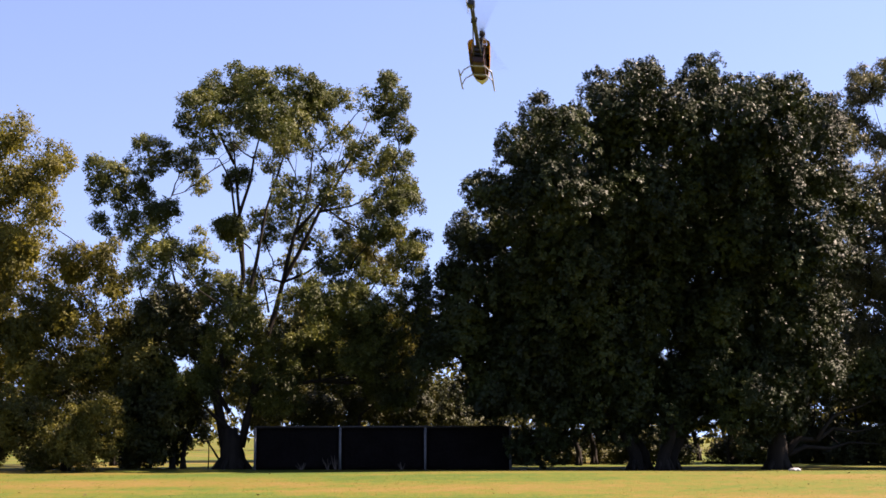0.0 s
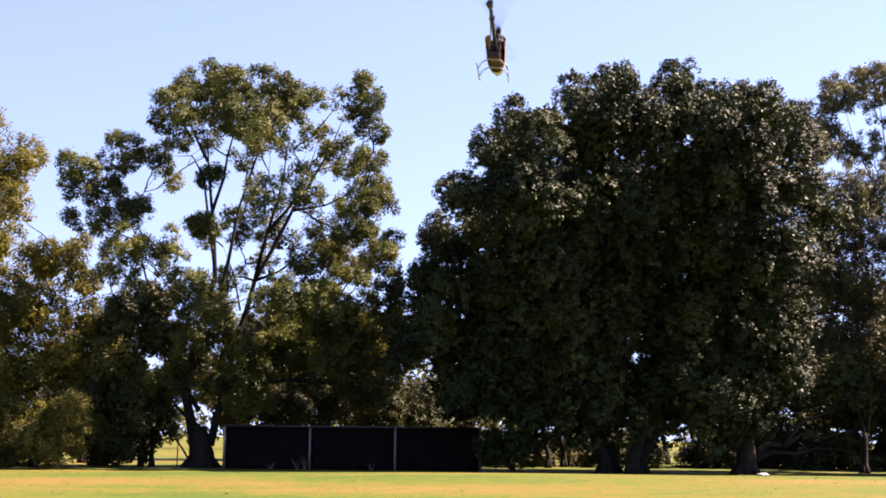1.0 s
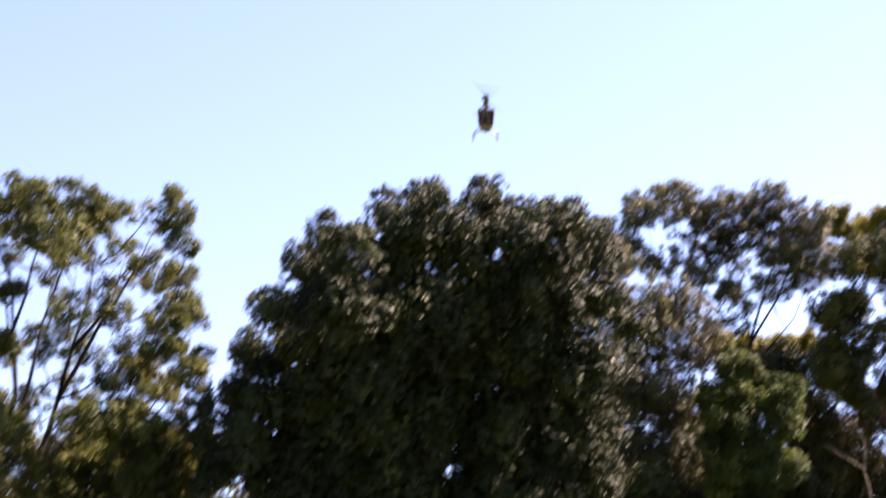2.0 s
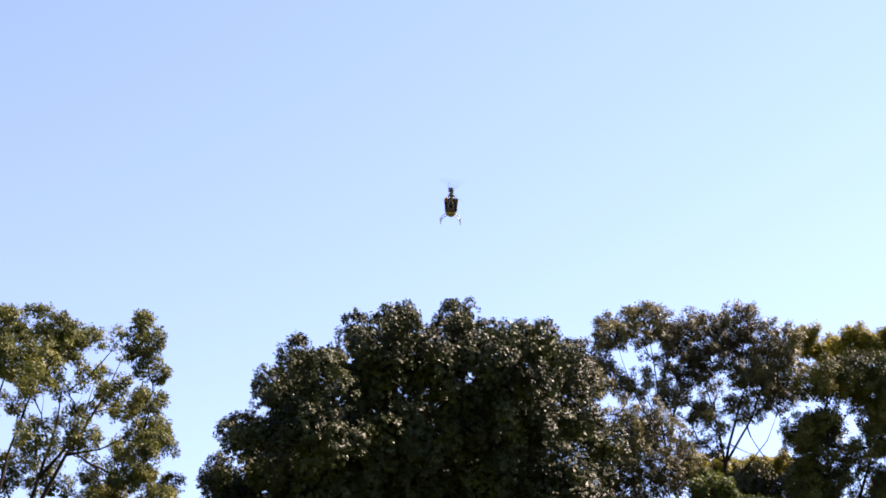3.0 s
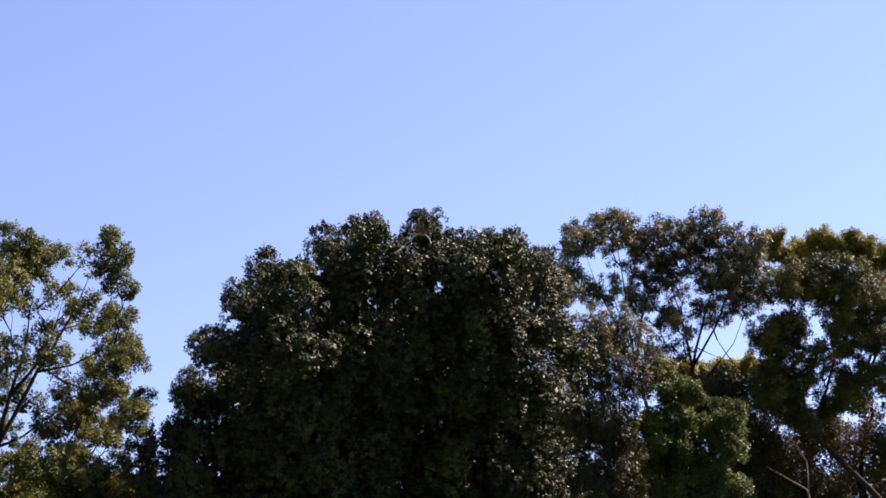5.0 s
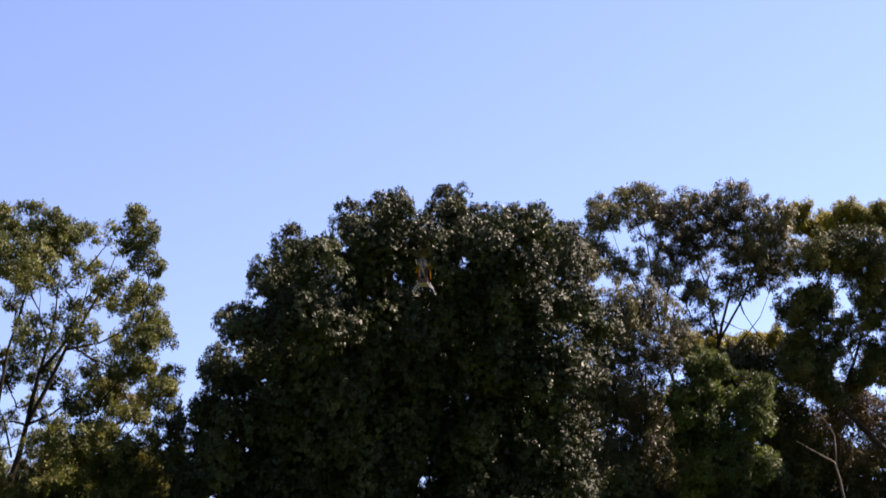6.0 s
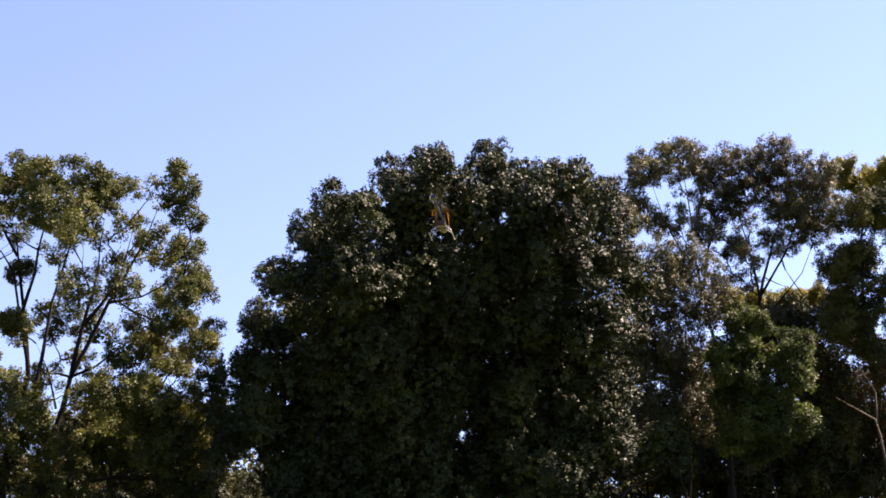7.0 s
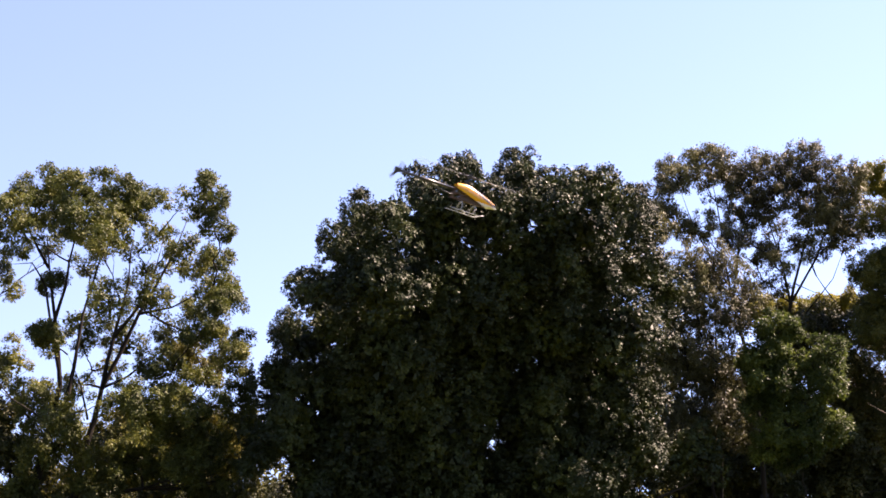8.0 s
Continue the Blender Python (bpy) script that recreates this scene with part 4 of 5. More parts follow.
tree("spreading_tree", "spreading dark green tree with a leaning dark trunk", 41.86, 72.0, masses(20, [(-5.8, 0.0, 17.7, 1.5, 1.5, 1.2, 19, 0.8), (-3.6, 0.0, 18.0, 1.5, 1.5, 1.4, 21, 0.85), (-1.6, 0.0, 17.1, 1.7, 1.7, 1.9, 25, 0.9), (-8.2, 0.0, 14.4, 1.1, 1.2, 0.8, 10, 0.65), (-6.9, 0.0, 15.4, 1.0, 1.2, 0.8, 10, 0.65), (-7.0, 0.0, 12.9, 1.1, 1.2, 1.2, 13, 0.65), (-8.1, 0.0, 11.0, 1.1, 1.2, 0.8, 10, 0.6), (-3.1, 0.0, 14.5, 1.2, 1.2, 1.2, 15, 0.75), (-2.5, 0.0, 12.1, 1.0, 1.2, 1.4, 13, 0.75), (-6.1, 0.0, 11.6, 0.7, 1.2, 1.2, 8, 0.55), (-4.7, 0.0, 13.2, 0.6, 1.2, 0.7, 4, 0.5), (-6.9, 0.0, 9.7, 1.0, 1.2, 0.6, 6, 0.55), (-4.4, 0.0, 10.2, 0.7, 1.2, 0.6, 4, 0.5), (-0.5, 0.0, 14.1, 1.3, 1.3, 2.1, 17, 0.9), (-6.6, 0.0, 12.3, 2.0, 2.0, 2.8, 25, 0.42), (-3.7, 0.0, 11.5, 1.3, 1.3, 2.1, 13, 0.42)]),
     20, PINE_LEAF, BARK_DARK, 0.42, 1.2, 1, 1, True, leaf=0.13, slim=0.45, knob=0.36, packed=1.6, sprays=12, per=13, spread=0.17, droop=0.0, tall=0.8, squash=0.8, rough=0.25, core=8, core_leaf=0.26, leaders=[(0.36, (0.0, 0.0, 1.1), (-1.9, 0.0, 4.7), (-4.1, 0.0, 7.1), (-5.9, 0.0, 9.1), (-6.6, 0.0, 12.6), (-6.3, 0.0, 16.2), (-5.5, 0.0, 18.6)),
        (0.2, (-5.9, 0.0, 9.1), (-4.7, 0.0, 11.5), (-3.5, 0.0, 14.1), (-3.5, 0.0, 17.9)),
        (0.12, (-3.1, 0.0, 14.1), (-4.8, 0.0, 13.7), (-5.9, 0.0, 13.2)),
        (0.12, (-6.6, 0.0, 12.6), (-7.8, 0.0, 13.6), (-8.3, 0.0, 14.6)),
        (0.1, (-6.9, 0.0, 11.3), (-7.8, 0.0, 11.0), (-8.5, 0.0, 10.9)),
        (0.12, (-3.5, 0.0, 14.1), (-2.1, 0.0, 15.4), (-1.1, 0.0, 17.5))])
tree("background_tree", "yellow-green tree top behind the spreading tree", 43.0, 80.0, masses(36, [(-4.2, 0.0, 22.3, 0.6, 1.2, 0.6, 6, 0.6), (-3.3, 0.0, 21.4, 1.0, 1.2, 0.7, 10, 0.6), (-0.8, 0.0, 22.4, 1.0, 1.2, 0.7, 10, 0.65), (1.3, 0.0, 22.0, 1.1, 1.2, 0.8, 13, 0.65), (-2.1, 0.0, 21.6, 0.9, 1.2, 0.5, 8, 0.6), (3.1, 0.0, 21.5, 1.1, 1.2, 1.2, 10, 0.7)]),
     36, YELLOW_LEAF, BARK_DARK, 0.3, 6.0, 1, 1, True, leaf=0.13, slim=0.6, knob=0.36, packed=1.6, sprays=12, per=13, spread=0.18, core=8, core_leaf=0.3)
tree("fresh_green_shrub", "fresh green leafy shrub beside the fig", 27.19, 68.0, masses(21, [(-0.6, 0.0, 10.9, 1.1, 1.2, 0.6, 13, 0.55), (-1.5, 0.0, 9.5, 1.1, 1.2, 0.9, 13, 0.6), (-0.2, 0.0, 9.1, 1.1, 1.2, 0.9, 13, 0.6), (2.2, 0.0, 9.7, 1.0, 1.2, 0.7, 13, 0.55), (1.8, 0.0, 8.0, 1.3, 1.3, 1.0, 17, 0.6), (-1.4, 0.0, 7.4, 1.2, 1.2, 1.2, 13, 0.65), (0.3, 0.0, 7.2, 1.0, 1.2, 1.1, 10, 0.6), (-0.6, 0.0, 5.0, 1.6, 1.6, 1.2, 17, 0.7), (1.8, 0.0, 5.5, 1.0, 1.2, 0.9, 8, 0.6)]),
     21, GREEN_LEAF, BARK_DARK, 0.14, 2.0, 2, 1, True, leaf=0.15, slim=0.5, knob=0.36, packed=1.6, sprays=12, per=13, spread=0.2, droop=0.2, tall=0.7, rough=0.2, core=16, core_leaf=0.3)
tree("dry_bush", "brownish dry bush with pale crooked branch", 41.48, 82.0, [(-0.9, 2.5, 12.2, 1.3), (-2.9, -1.5, 11.7, 1.2), (4.8, 2.7, 11.3, 1.1), (1.8, -2.7, 10.7, 1.0), (1.3, 1.6, 10.5, 1.2), (-0.8, -2.3, 10.1, 1.1), (-1.0, 1.4, 9.6, 1.3), (3.2, 1.7, 9.5, 1.5), (-3.8, 1.4, 9.3, 1.6), (1.1, 2.5, 9.3, 1.4), (-2.9, -2.6, 9.2, 1.2), (-4.9, -0.9, 9.1, 1.5), (1.0, -2.5, 9.1, 1.4), (-1.3, -2.3, 8.9, 1.3), (6.9, 1.3, 8.2, 2.1)] + \
        [(5.4, -1.3, 8.0, 2.0), (-3.2, 1.4, 7.5, 1.6), (-4.5, -1.4, 7.3, 1.5), (4.8, 2.2, 7.3, 1.8), (-1.1, 1.8, 7.1, 1.5), (2.3, -2.3, 7.0, 1.7), (-2.7, -1.5, 6.9, 1.5), (2.1, 2.7, 6.7, 1.9), (-0.3, -2.0, 6.4, 1.8), (-3.0, 1.5, 5.7, 1.4), (-4.3, -1.3, 5.5, 1.3), (5.3, 2.5, 4.3, 2.5), (3.1, -1.6, 4.2, 2.3), (0.9, 2.7, 3.8, 2.1), (-1.3, -1.7, 3.6, 2.0)],
     22, DRY_LEAF, BARK_PALE, 0.16, 1.5, 2, 1, True, leaf=0.17, slim=0.5, knob=0.6, packed=1.4, sprays=11, per=11, spread=0.25, core=10, leaders=[(0.16, (-4.4, -8.0, -0.2), (-5.0, -8.0, 4.1), (-5.3, -8.0, 6.0), (-6.3, -8.0, 6.6), (-7.6, -8.0, 7.4)),
        (0.10, (-5.2, -8.0, 5.8), (-4.9, -7.6, 7.6), (-5.5, -7.0, 9.2))])
tree("dark_tree", "dense dark understorey tree beyond the fig", 28.74, 86.0, [(-3.2, 2.1, 11.4, 2.2), (0.1, 2.6, 11.4, 2.2), (-4.3, -1.6, 11.0, 2.1), (-1.8, -3.0, 10.7, 2.1), (3.4, 3.5, 9.8, 2.2), (1.3, -2.6, 9.2, 2.1), (9.0, 3.6, 7.6, 1.9), (-1.9, 2.3, 7.6, 2.6), (6.5, -2.2, 7.3, 1.7), (-3.5, -2.8, 7.2, 2.4), (1.5, 2.3, 6.3, 2.6), (-0.3, -3.0, 6.0, 2.4), (11.3, 2.0, 5.5, 2.2), (5.6, 2.7, 5.4, 2.2), (-4.8, 0.9, 5.4, 2.2), (9.6, -1.7, 5.4, 2.1)] + \
        [(-5.5, -1.4, 5.3, 2.1), (3.6, -2.2, 5.2, 2.1), (13.4, 1.6, 3.9, 2.2), (12.1, -1.1, 3.8, 2.1), (9.2, 3.2, 3.8, 1.9), (6.3, -3.6, 3.6, 1.7), (-0.8, 2.1, 3.4, 2.2), (-2.4, -3.1, 3.3, 2.1), (3.4, 2.1, 2.5, 2.2), (11.6, 1.5, 2.5, 2.2), (1.7, -2.6, 2.4, 2.1), (9.9, -2.1, 2.4, 2.1), (-4.1, 1.7, 1.7, 1.8), (-5.2, -2.0, 1.7, 1.8), (6.4, -3.5, 1.1, 1.7), (9.0, 2.5, 1.1, 1.8)],
     23, DARK_LEAF, BARK_DARK, 0.3, 2.5, 2, 1, True, leaf=0.2, slim=0.65, knob=0.7, packed=1.6, sprays=10, per=10, spread=0.25, core=16, core_leaf=0.55)
tree("dark_tree", "dark leafy tree with low boughs over the lawn", 48.86, 80.0, [(6.0, 1.4, 18.5, 2.7), (3.8, -1.7, 17.9, 2.6), (-8.8, 1.5, 16.5, 1.4), (-10.8, -2.5, 15.7, 1.3), (3.2, 2.1, 14.8, 2.7), (-0.1, -3.2, 13.9, 2.6), (-11.0, 1.0, 13.1, 1.4), (-4.5, 2.2, 12.7, 1.4), (-12.3, -1.8, 12.7, 1.3), (-7.0, -2.4, 12.1, 1.3), (-0.3, 2.7, 11.9, 2.1), (-7.5, 3.1, 11.4, 1.4), (-3.8, -3.3, 11.2, 1.9), (-9.9, -1.8, 10.8, 1.3), (3.4, 2.2, 10.2, 2.7), (-0.1, -3.2, 9.6, 2.6), (-1.7, 3.9, 9.1, 1.6), (-5.7, -3.3, 8.4, 1.4), (1.2, 3.7, 6.7, 2.1), (-3.0, -3.3, 6.3, 1.9)],
     24, DARK_LEAF, BARK_DARK, 0.34, 2.5, 1, 1, True, leaf=0.2, slim=0.65, knob=0.7, packed=1.4, sprays=13, per=12, spread=0.25, core=14, core_leaf=0.55)


def slim_trees():
    """Slender trees far behind the figs, whose stems show under the boughs."""
    lobes = [(0.2, 0.3, 4.6, 1.5), (-0.9, -0.4, 4.0, 1.2), (1.0, 0.2, 3.8, 1.1), (0.1, -0.3, 5.9, 1.2), (-0.5, 0.7, 5.2, 1.1)]
    first = tree("slim_tree", "slender dark-stemmed tree on the lawn behind the figs", 2.5, 96.0, lobes, 31, DARK_LEAF, BARK_DARK, 0.16, 2.6, 1, 1, False,
                 leaf=0.24, slim=0.45, knob=0.6, packed=1.4, sprays=8, per=8, spread=0.3, core=10)
    tagged(first, group="slender trees behind the figs")
    rng = random.Random(8)
    for x in (4.4, 5.0, 5.7, 6.6, 7.4, 8.9, 9.8, 10.6, 12.2, 13.1, 14.2, 15.0, 16.6, 17.5, 19.0, 20.6, 22.0, 23.2, 25.9, 28.4, 31.0, 34.5, -14.5, -18.0):
        copy_thing(first, pose(x * rng.uniform(1.1, 1.3), rng.uniform(76, 104), 0, rng.uniform(-4, 4), rng.uniform(-4, 4), rng.uniform(0, 360)))


slim_trees()


def undergrowth():
    """Low dark bushes in the shade behind the figs."""
    lobes = [(-1.3, 0.0, 0.7, 0.8), (0.0, 0.4, 1.0, 1.0), (1.3, -0.2, 0.8, 0.9), (0.5, -0.4, 1.5, 0.7), (-0.7, 0.3, 1.4, 0.7), (2.1, 0.2, 0.5, 0.6)]
    first = tree("low_bush", "low dark bush in the shade behind the figs", 5.5, 79.0, lobes, 51, DARK_LEAF, BARK_DARK, 0.06, 0.5, 2, 2, False,
                 leaf=0.13, slim=0.6, knob=0.4, packed=1.4, sprays=14, per=13, spread=0.18, core=18, core_leaf=0.3)
    tagged(first, group="low bushes behind the figs")
    rng = random.Random(52)
    for x, y in ((3.2, 83), (8.3, 81), (10.4, 84), (12.2, 79), (12.6, 90), (17.8, 80), (19.3, 86), (21.6, 82), (24.0, 78), (26.3, 84), (28.5, 80), (31.0, 86), (33.6, 81), (36.0, 84), (15.2, 92), (23.0, 94), (29.0, 95)):
        copy_thing(first, pose(x, y, 0, 0, 0, rng.uniform(0, 360)))


undergrowth()


def far_woods():
    """The belt of trees that closes the park, far behind."""
    rng = random.Random(17)
    lobes = []
    for k in range(120):
        x = -170 + 360 * (k + rng.random()) / 120
        h = 12.5 + 4.0 * noise.noise(Vector((x * 0.04, 0, 0))) + 4.0 * min(1.0, max(0.0, (x - 40) / 20))
        y = 168 + rng.uniform(-12, 12)
        lobes.append((x, y, h * 0.28, h * 0.29))
        lobes.append((x + rng.uniform(-2, 2), y + rng.uniform(-3, 3), h * 0.66, h * 0.27))
    me = crown_mesh("far_woods", lobes, 40, leaf=0.8, slim=0.6, knob=1.5, packed=1.8, sprays=5, per=5, spread=0.6, core=2.0, core_leaf=2.6)
    me.materials.append(BUSH_LEAF)
    tagged(new("far_woods", me), "belt of olive green trees closing the park", "trees", kind="stuff")


far_woods()


# ---------------------------------------------------------------- model helicopter
def helicopter():
    """A model helicopter with a golden canopy: nose along +x, left along +y, the rotor head at the origin's height of 0.2."""
    thing = tagged(new("model_helicopter"), "golden yellow radio-controlled helicopter with white skids, flying", "helicopter")
    # canopy: rings from the back of the cabin to the nose
    bm = bmesh.new()
    rings = []
    for s in range(13):
        t = s / 12
        x = -0.16 + 0.56 * t
        w = 0.098 * math.sqrt(max(0.0, 1 - (max(0, t - 0.25) / 0.75) ** 3.2)) * (1.0 - 0.16 * min(1, t * 1.6)) + 0.004
        top = 0.105 - 0.20 * max(0, t - 0.22) ** 1.25 - 0.02 * (1 - min(1, t * 5))
        low = -0.135 + 0.055 * t ** 3 + 0.11 * (1 - min(1, t * 2.6))
        if t > 0.97:
            top, low = -0.075, -0.088
        rings.append([bm.verts.new((x, w * math.cos(a), (top + low) / 2 + (top - low) / 2 * math.sin(a) * (abs(math.sin(a)) ** -0.25 if abs(math.sin(a)) > 1e-3 else 0))) for a in (2 * math.pi * k / 20 for k in range(20))])
    for a, b in zip(rings, rings[1:]):
        for k in range(20):
            bm.faces.new((a[k], a[(k + 1) % 20], b[(k + 1) % 20], b[k]))
    bm.faces.new(rings[-1])
    # the shell is cut away along a slanting line below, where the frame and the battery show
    def cut(co, no, clear=False):
        bmesh.ops.bisect_plane(bm, geom=bm.verts[:] + bm.edges[:] + bm.faces[:], plane_co=co, plane_no=no, clear_outer=clear)

    cut((-0.16, 0, 0.015), (-0.11, 0, -0.38), True)
    cut((0.06, 0, 0.085), (0.12, 0, 0.28))
    cut((0.10, 0, 0.025), (0.085, 0, 0.24))
    cut((0.19, 0, -0.066), (0.0, 0, 1.0))
    bmesh.ops.delete(bm, geom=[f for f in bm.faces if f.calc_center_median().x < -0.03 and abs(f.calc_center_median().y) < 0.062 and f.calc_center_median().z > 0], context="FACES")
    canopy = part("canopy", bm, GOLD, thing, "golden yellow canopy with black window and cream belly", True)
    me = canopy.data
    me.materials.append(SMOKE)
    me.materials.append(CREAM)
    for f in me.polygons:
        c = f.center
        under_top = (c.x - 0.06) * 0.12 + (c.z - 0.085) * 0.28 < 0
        over_low = (c.x - 0.10) * 0.085 + (c.z - 0.025) * 0.24 > 0
        if c.z < -0.066:
            f.material_index = 2
        elif c.x > 0.05 and under_top and over_low and abs(c.y) > 0.012:
            f.material_index = 1
    # side frames and what they carry
    for s in (-1, 1):
        bm = bmesh.new()
        box(bm, (-0.02, s * 0.055, -0.105), (0.34, 0.006, 0.022), bevel=0.002)
        box(bm, (-0.03, s * 0.055, -0.045), (0.30, 0.006, 0.020), bevel=0.002)
        box(bm, (-0.06, s * 0.055, 0.015), (0.26, 0.006, 0.030), bevel=0.002)
        for x, lean in ((-0.17, 12), (-0.08, -18), (0.02, 15), (0.11, -10)):
            box(bm, (x, s * 0.057, -0.045), (0.024, 0.005, 0.13), pose(0, 0, 0, 0, lean, 0), bevel=0.002)
        part("side_frame", bm, BROWN, thing, "dark brown slotted side frame")
    for x, z in ((-0.11, -0.01), (-0.02, 0.0), (0.08, -0.03)):
        bm = bmesh.new()
        box(bm, (x, 0, z), (0.045, 0.10, 0.03), bevel=0.004)
        part("servo", bm, CARBON, thing)
    bm = bmesh.new()
    box(bm, (0.06, 0, -0.085), (0.30, 0.098, 0.055), bevel=0.008)
    part("battery", bm, BROWN, thing, "dark brown battery pack")
    bm = bmesh.new()
    tube(bm, [(0.05, 0, -0.04), (0.05, 0, 0.04)], [0.036, 0.036], 14)
    part("motor", bm, CARBON, thing, smooth=True)
    bm = bmesh.new()
    tube(bm, [(-0.02, 0, 0.035), (-0.02, 0, 0.05)], [0.07, 0.07], 24)
    part("main_gear", bm, CARBON, thing)
    # tail
    bm = bmesh.new()
    tube(bm, [(-0.16, 0, 0.0), (-0.90, 0, 0.0)], [0.019, 0.017], 12)
    part("tail_boom", bm, BOOM, thing, "dark polished tail boom", True)
    for s in (-1, 1):
        bm = bmesh.new()
        tube(bm, [(-0.15, s * 0.035, -0.08), (-0.62, s * 0.010, -0.015)], [0.006, 0.006], 6)
        part("boom_brace", bm, BOOM, thing)
    bm = bmesh.new()
    box(bm, (-0.90, 0.0, 0.0), (0.08, 0.055, 0.05), bevel=0.006)
    part("tail_gearbox", bm, CARBON, thing)
    bm = bmesh.new()
    vs = [bm.verts.new((x, -0.02, z)) for x, z in ((-0.88, 0.012), (-0.925, 0.035), (-0.94, 0.035), (-0.925, 0.0), (-0.95, -0.085), (-0.935, -0.085), (-0.88, -0.012))]
    bm.faces.new(vs)
    bmesh.ops.solidify(bm, geom=bm.faces[:], thickness=0.003)
    part("tail_fin", bm, BOOM, thing)
    bm = bmesh.new()
    box(bm, (-0.63, 0.0, 0.0), (0.03, 0.05, 0.05), bevel=0.004)
    part("boom_clamp", bm, CARBON, thing)
    # landing gear
    for x in (-0.04, 0.13):
        bm = bmesh.new()
        tube(bm, [(x, -0.145, -0.235), (x, -0.12, -0.17), (x, -0.06, -0.125), (x, 0.06, -0.125), (x, 0.12, -0.17), (x, 0.145, -0.235)], [0.006, 0.006, 0.007, 0.007, 0.006, 0.006], 8)
        part("skid_strut", bm, WHITE, thing, smooth=True)
    for s in (-1, 1):
        bm = bmesh.new()
        tube(bm, [(-0.17, s * 0.145, -0.238), (0.20, s * 0.145, -0.238), (0.25, s * 0.145, -0.215)], [0.006, 0.006, 0.005], 8)
        part("skid", bm, WHITE, thing, smooth=True)
    # rotor head and mast
    bm = bmesh.new()
    tube(bm, [(-0.02, 0, 0.03), (-0.02, 0, 0.11), (-0.02, 0, 0.215)], [0.022, 0.014, 0.010], 10)
    part("mast", bm, CARBON, thing, smooth=True)
    bm = bmesh.new()
    tube(bm, [(-0.02, 0, 0.13), (-0.02, 0, 0.145)], [0.045, 0.045], 16)
    for a in (0.4, 1.97, 3.54, 5.1):
        tube(bm, [(-0.02 + 0.045 * math.cos(a), 0.045 * math.sin(a), 0.06), (-0.02 + 0.045 * math.cos(a), 0.045 * math.sin(a), 0.14)], [0.004, 0.004], 6)
    part("swashplate", bm, CARBON, thing)
    rotor = new("main_rotor")
    rotor.parent = thing
    rotor.location = (-0.02, 0, 0.2)
    bm = bmesh.new()
    box(bm, (0, 0, 0), (0.055, 0.05, 0.045), bevel=0.006)
    tube(bm, [(-0.085, 0, 0), (0.085, 0, 0)], [0.014, 0.014], 10)
    tube(bm, [(0, 0, 0), (0, 0, 0.03)], [0.014, 0.008], 10)
    for s in (-1, 1):
        box(bm, (s * 0.085, 0, 0), (0.06, 0.03, 0.022), bevel=0.004)
    part("rotor_hub", bm, DULL, rotor, "dark metal rotor head")
    for s in (-1, 1):
        bm = bmesh.new()
        n = 10
        up = []
        for i in range(n + 1):
            r = 0.10 + 0.60 * i / n
            c = 0.025 * (1 - 0.25 * (i / n) ** 6)
            z = 0.012 * (i / n) ** 2
            up.append([bm.verts.new((s * r, y * c, z + h)) for y, h in ((-0.6, 0.0), (0.0, 0.004), (0.4, 0.0), (0.0, -0.004))])
        for a, b in zip(up, up[1:]):
            for k in range(4):
                bm.faces.new((a[k], a[(k + 1) % 4], b[(k + 1) % 4], b[k]))
        bm.faces.new(up[0])
        bm.faces.new(up[-1])
        bmesh.ops.recalc_face_normals(bm, faces=bm.faces[:])
        part("rotor_blade", bm, BLADE, rotor, "long grey rotor blade")
    tail = new("tail_rotor")
    tail.parent = thing
    tail.location = (-0.90, 0.035, 0.0)
    for s in (-1, 1):
        bm = bmesh.new()
        box(bm, (s * 0.075, 0, 0), (0.10, 0.003, 0.024), bevel=0.001)
        box(bm, (s * 0.015, 0, 0), (0.03, 0.012, 0.014), bevel=0.002)
        part("tail_blade", bm, BLADE, tail)
    return thing, rotor, tail


heli, main_rotor, tail_rotor = helicopter()


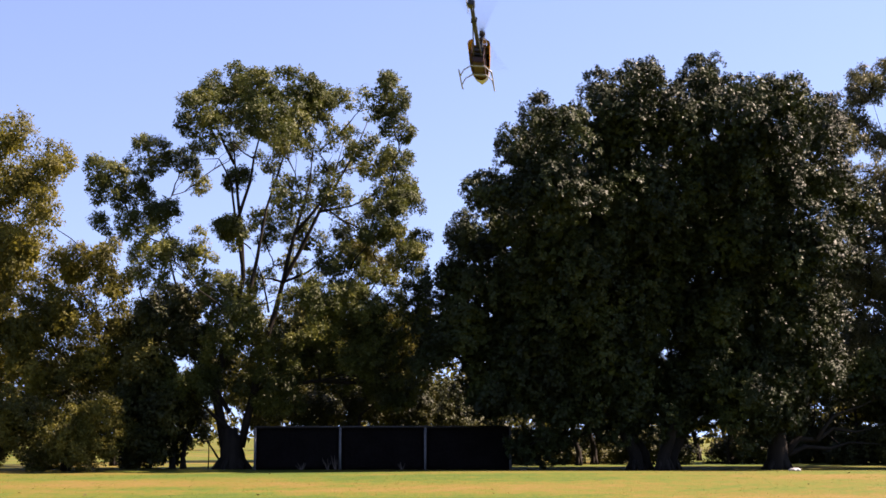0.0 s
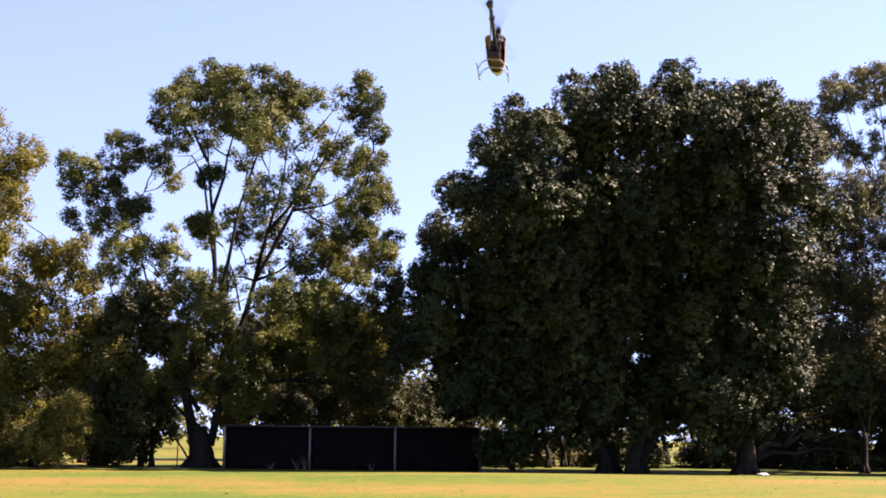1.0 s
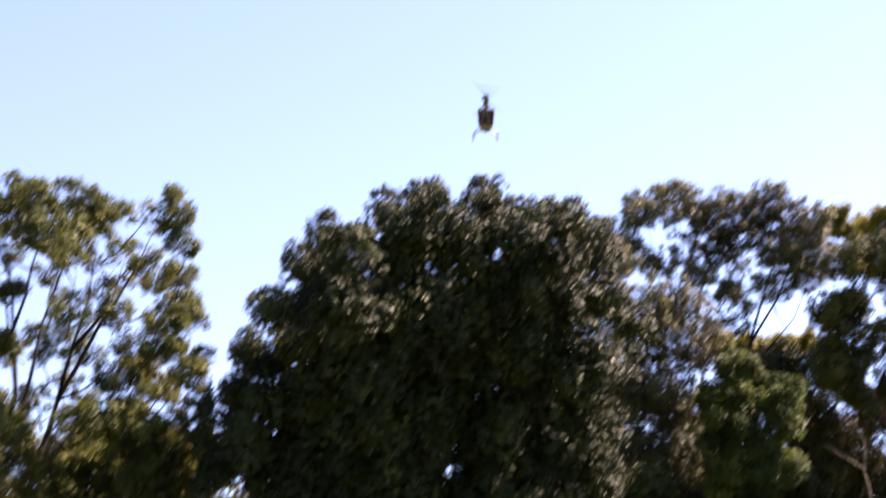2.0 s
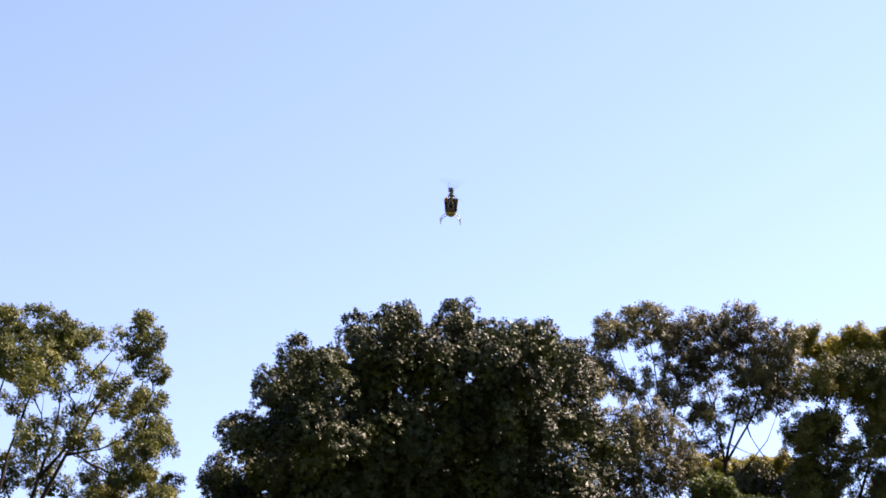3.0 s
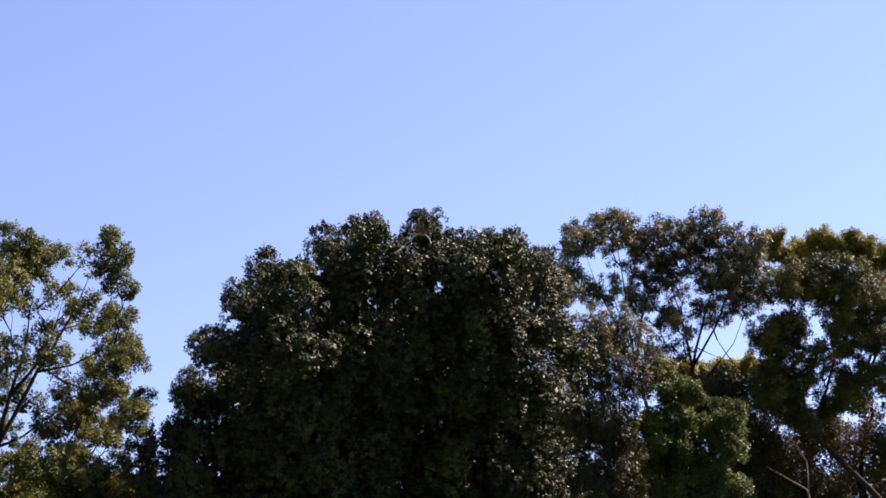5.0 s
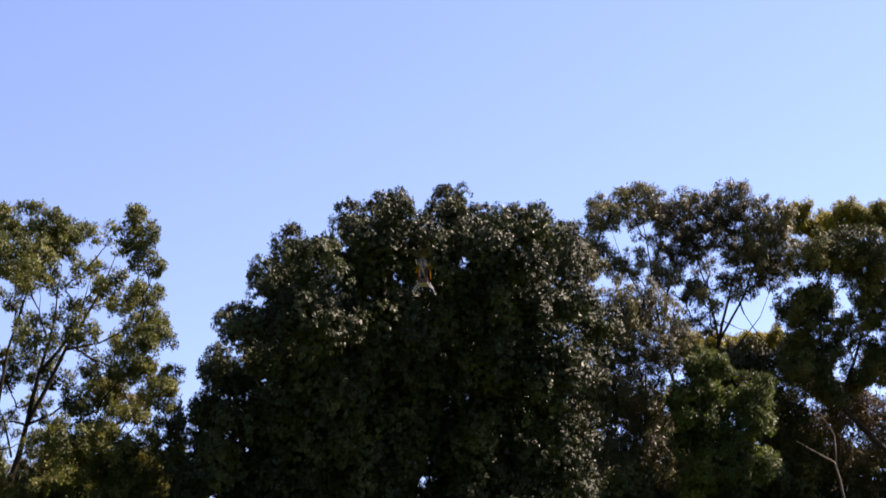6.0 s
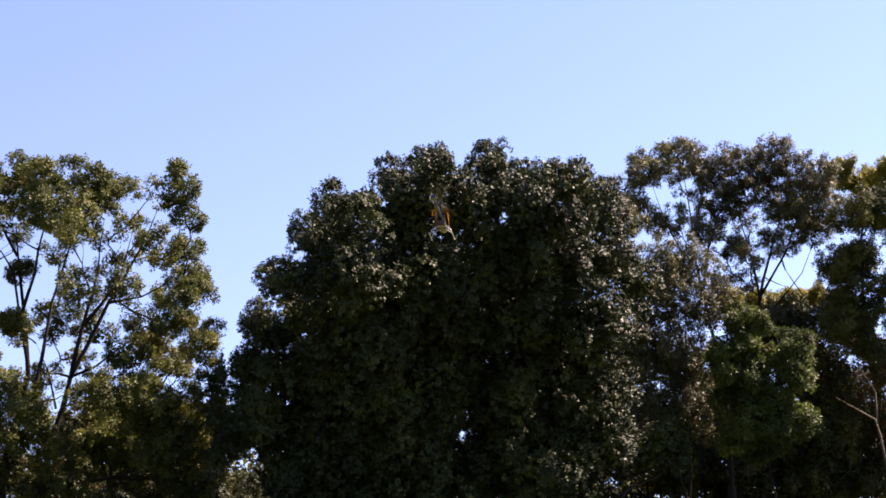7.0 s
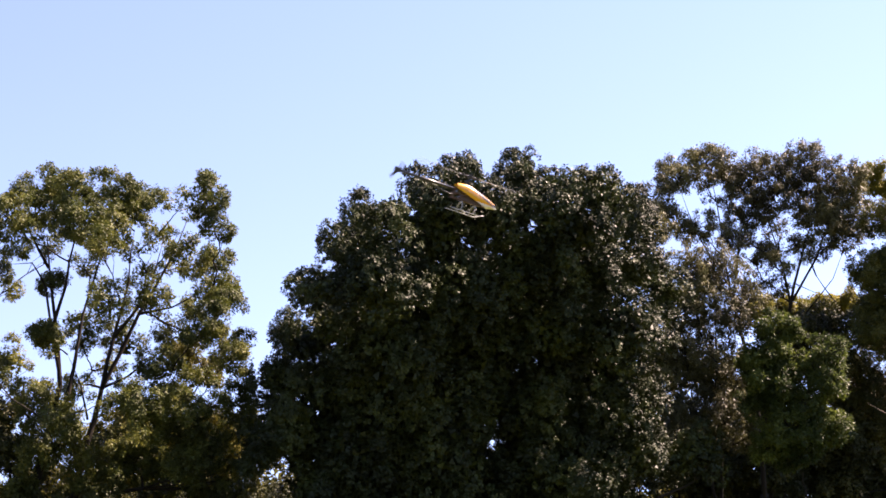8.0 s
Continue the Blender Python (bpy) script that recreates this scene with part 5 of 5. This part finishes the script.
def motions():
    walk(heli, [
        (0.0, pose(0.33, 11.72, 4.96, 6, 12, 84)),
        (0.5, pose(0.21, 11.83, 5.30, 5, 14, 85)),
        (1.0, pose(0.75, 12.74, 5.33, 6, 11, 83)),
        (1.3, pose(1.31, 13.20, 5.36, 4, 3, 82)),
        (1.5, pose(1.80, 13.55, 5.75, 4, -1, 82)),
        (1.6, pose(2.13, 13.83, 6.07, 4, -3, 81)),
        (1.9, pose(2.82, 14.71, 6.56, 2, -1, 81)),
        (2.0, pose(2.99, 15.07, 6.65, 3, -4, 79)),
        (2.2, pose(3.15, 15.69, 6.98, 3, -7, 77)),
        (3.3, pose(3.84, 19.07, 8.39, 5, -6, 80)),
        (3.5, pose(4.10, 19.50, 8.24, 3, -5, 80)),
        (3.9, pose(4.36, 19.63, 7.67, 3, -5, 80)),
        (4.0, pose(4.31, 19.62, 7.35, 3, -3, 79)),
        (4.1, pose(4.24, 19.55, 7.29, 4, -7, 79)),
        (4.3, pose(4.12, 19.45, 6.99, 6, -14, 79)),
        (4.5, pose(3.98, 19.35, 7.06, 9, -14, 78)),
        (4.7, pose(3.85, 19.17, 7.06, 11, -14, 78)),
        (5.8, pose(3.17, 17.92, 5.43, 4, -5, 77)),
        (6.0, pose(3.06, 17.73, 5.43, 3, -1, 77)),
        (6.2, pose(3.01, 17.42, 5.50, 2, 2, 76)),
        (6.5, pose(2.88, 17.12, 5.51, 1, 3, 76)),
        (6.8, pose(2.74, 16.85, 5.46, 1, 4, 76)),
        (7.0, pose(2.60, 16.68, 5.37, 1, 4, 76)),
        (7.2, pose(2.45, 16.39, 5.38, 2, 6, 74)),
        (7.4, pose(2.32, 16.19, 5.44, 5, 1, 74)),
        (7.6, pose(2.16, 16.00, 5.47, 9, -2, 66)),
        (7.7, pose(2.17, 15.99, 5.48, 13, 4, 50)),
        (7.8, pose(2.17, 15.88, 5.53, 16, 12, 35)),
        (7.9, pose(2.28, 15.85, 5.57, 14, 15, 22)),
        (8.0, pose(2.46, 15.82, 5.59, 12, 18, 9)),
    ])
    # the rotor turns seven half turns in each half second
    walk(main_rotor, [(k / 30, pose(-0.02, 0, 0.2, 0, 0, 84 * k)) for k in range(241)])
    walk(tail_rotor, [(k / 30, pose(-0.90, 0.035, 0, 0, 77 * k, 0)) for k in range(241)])


motions()
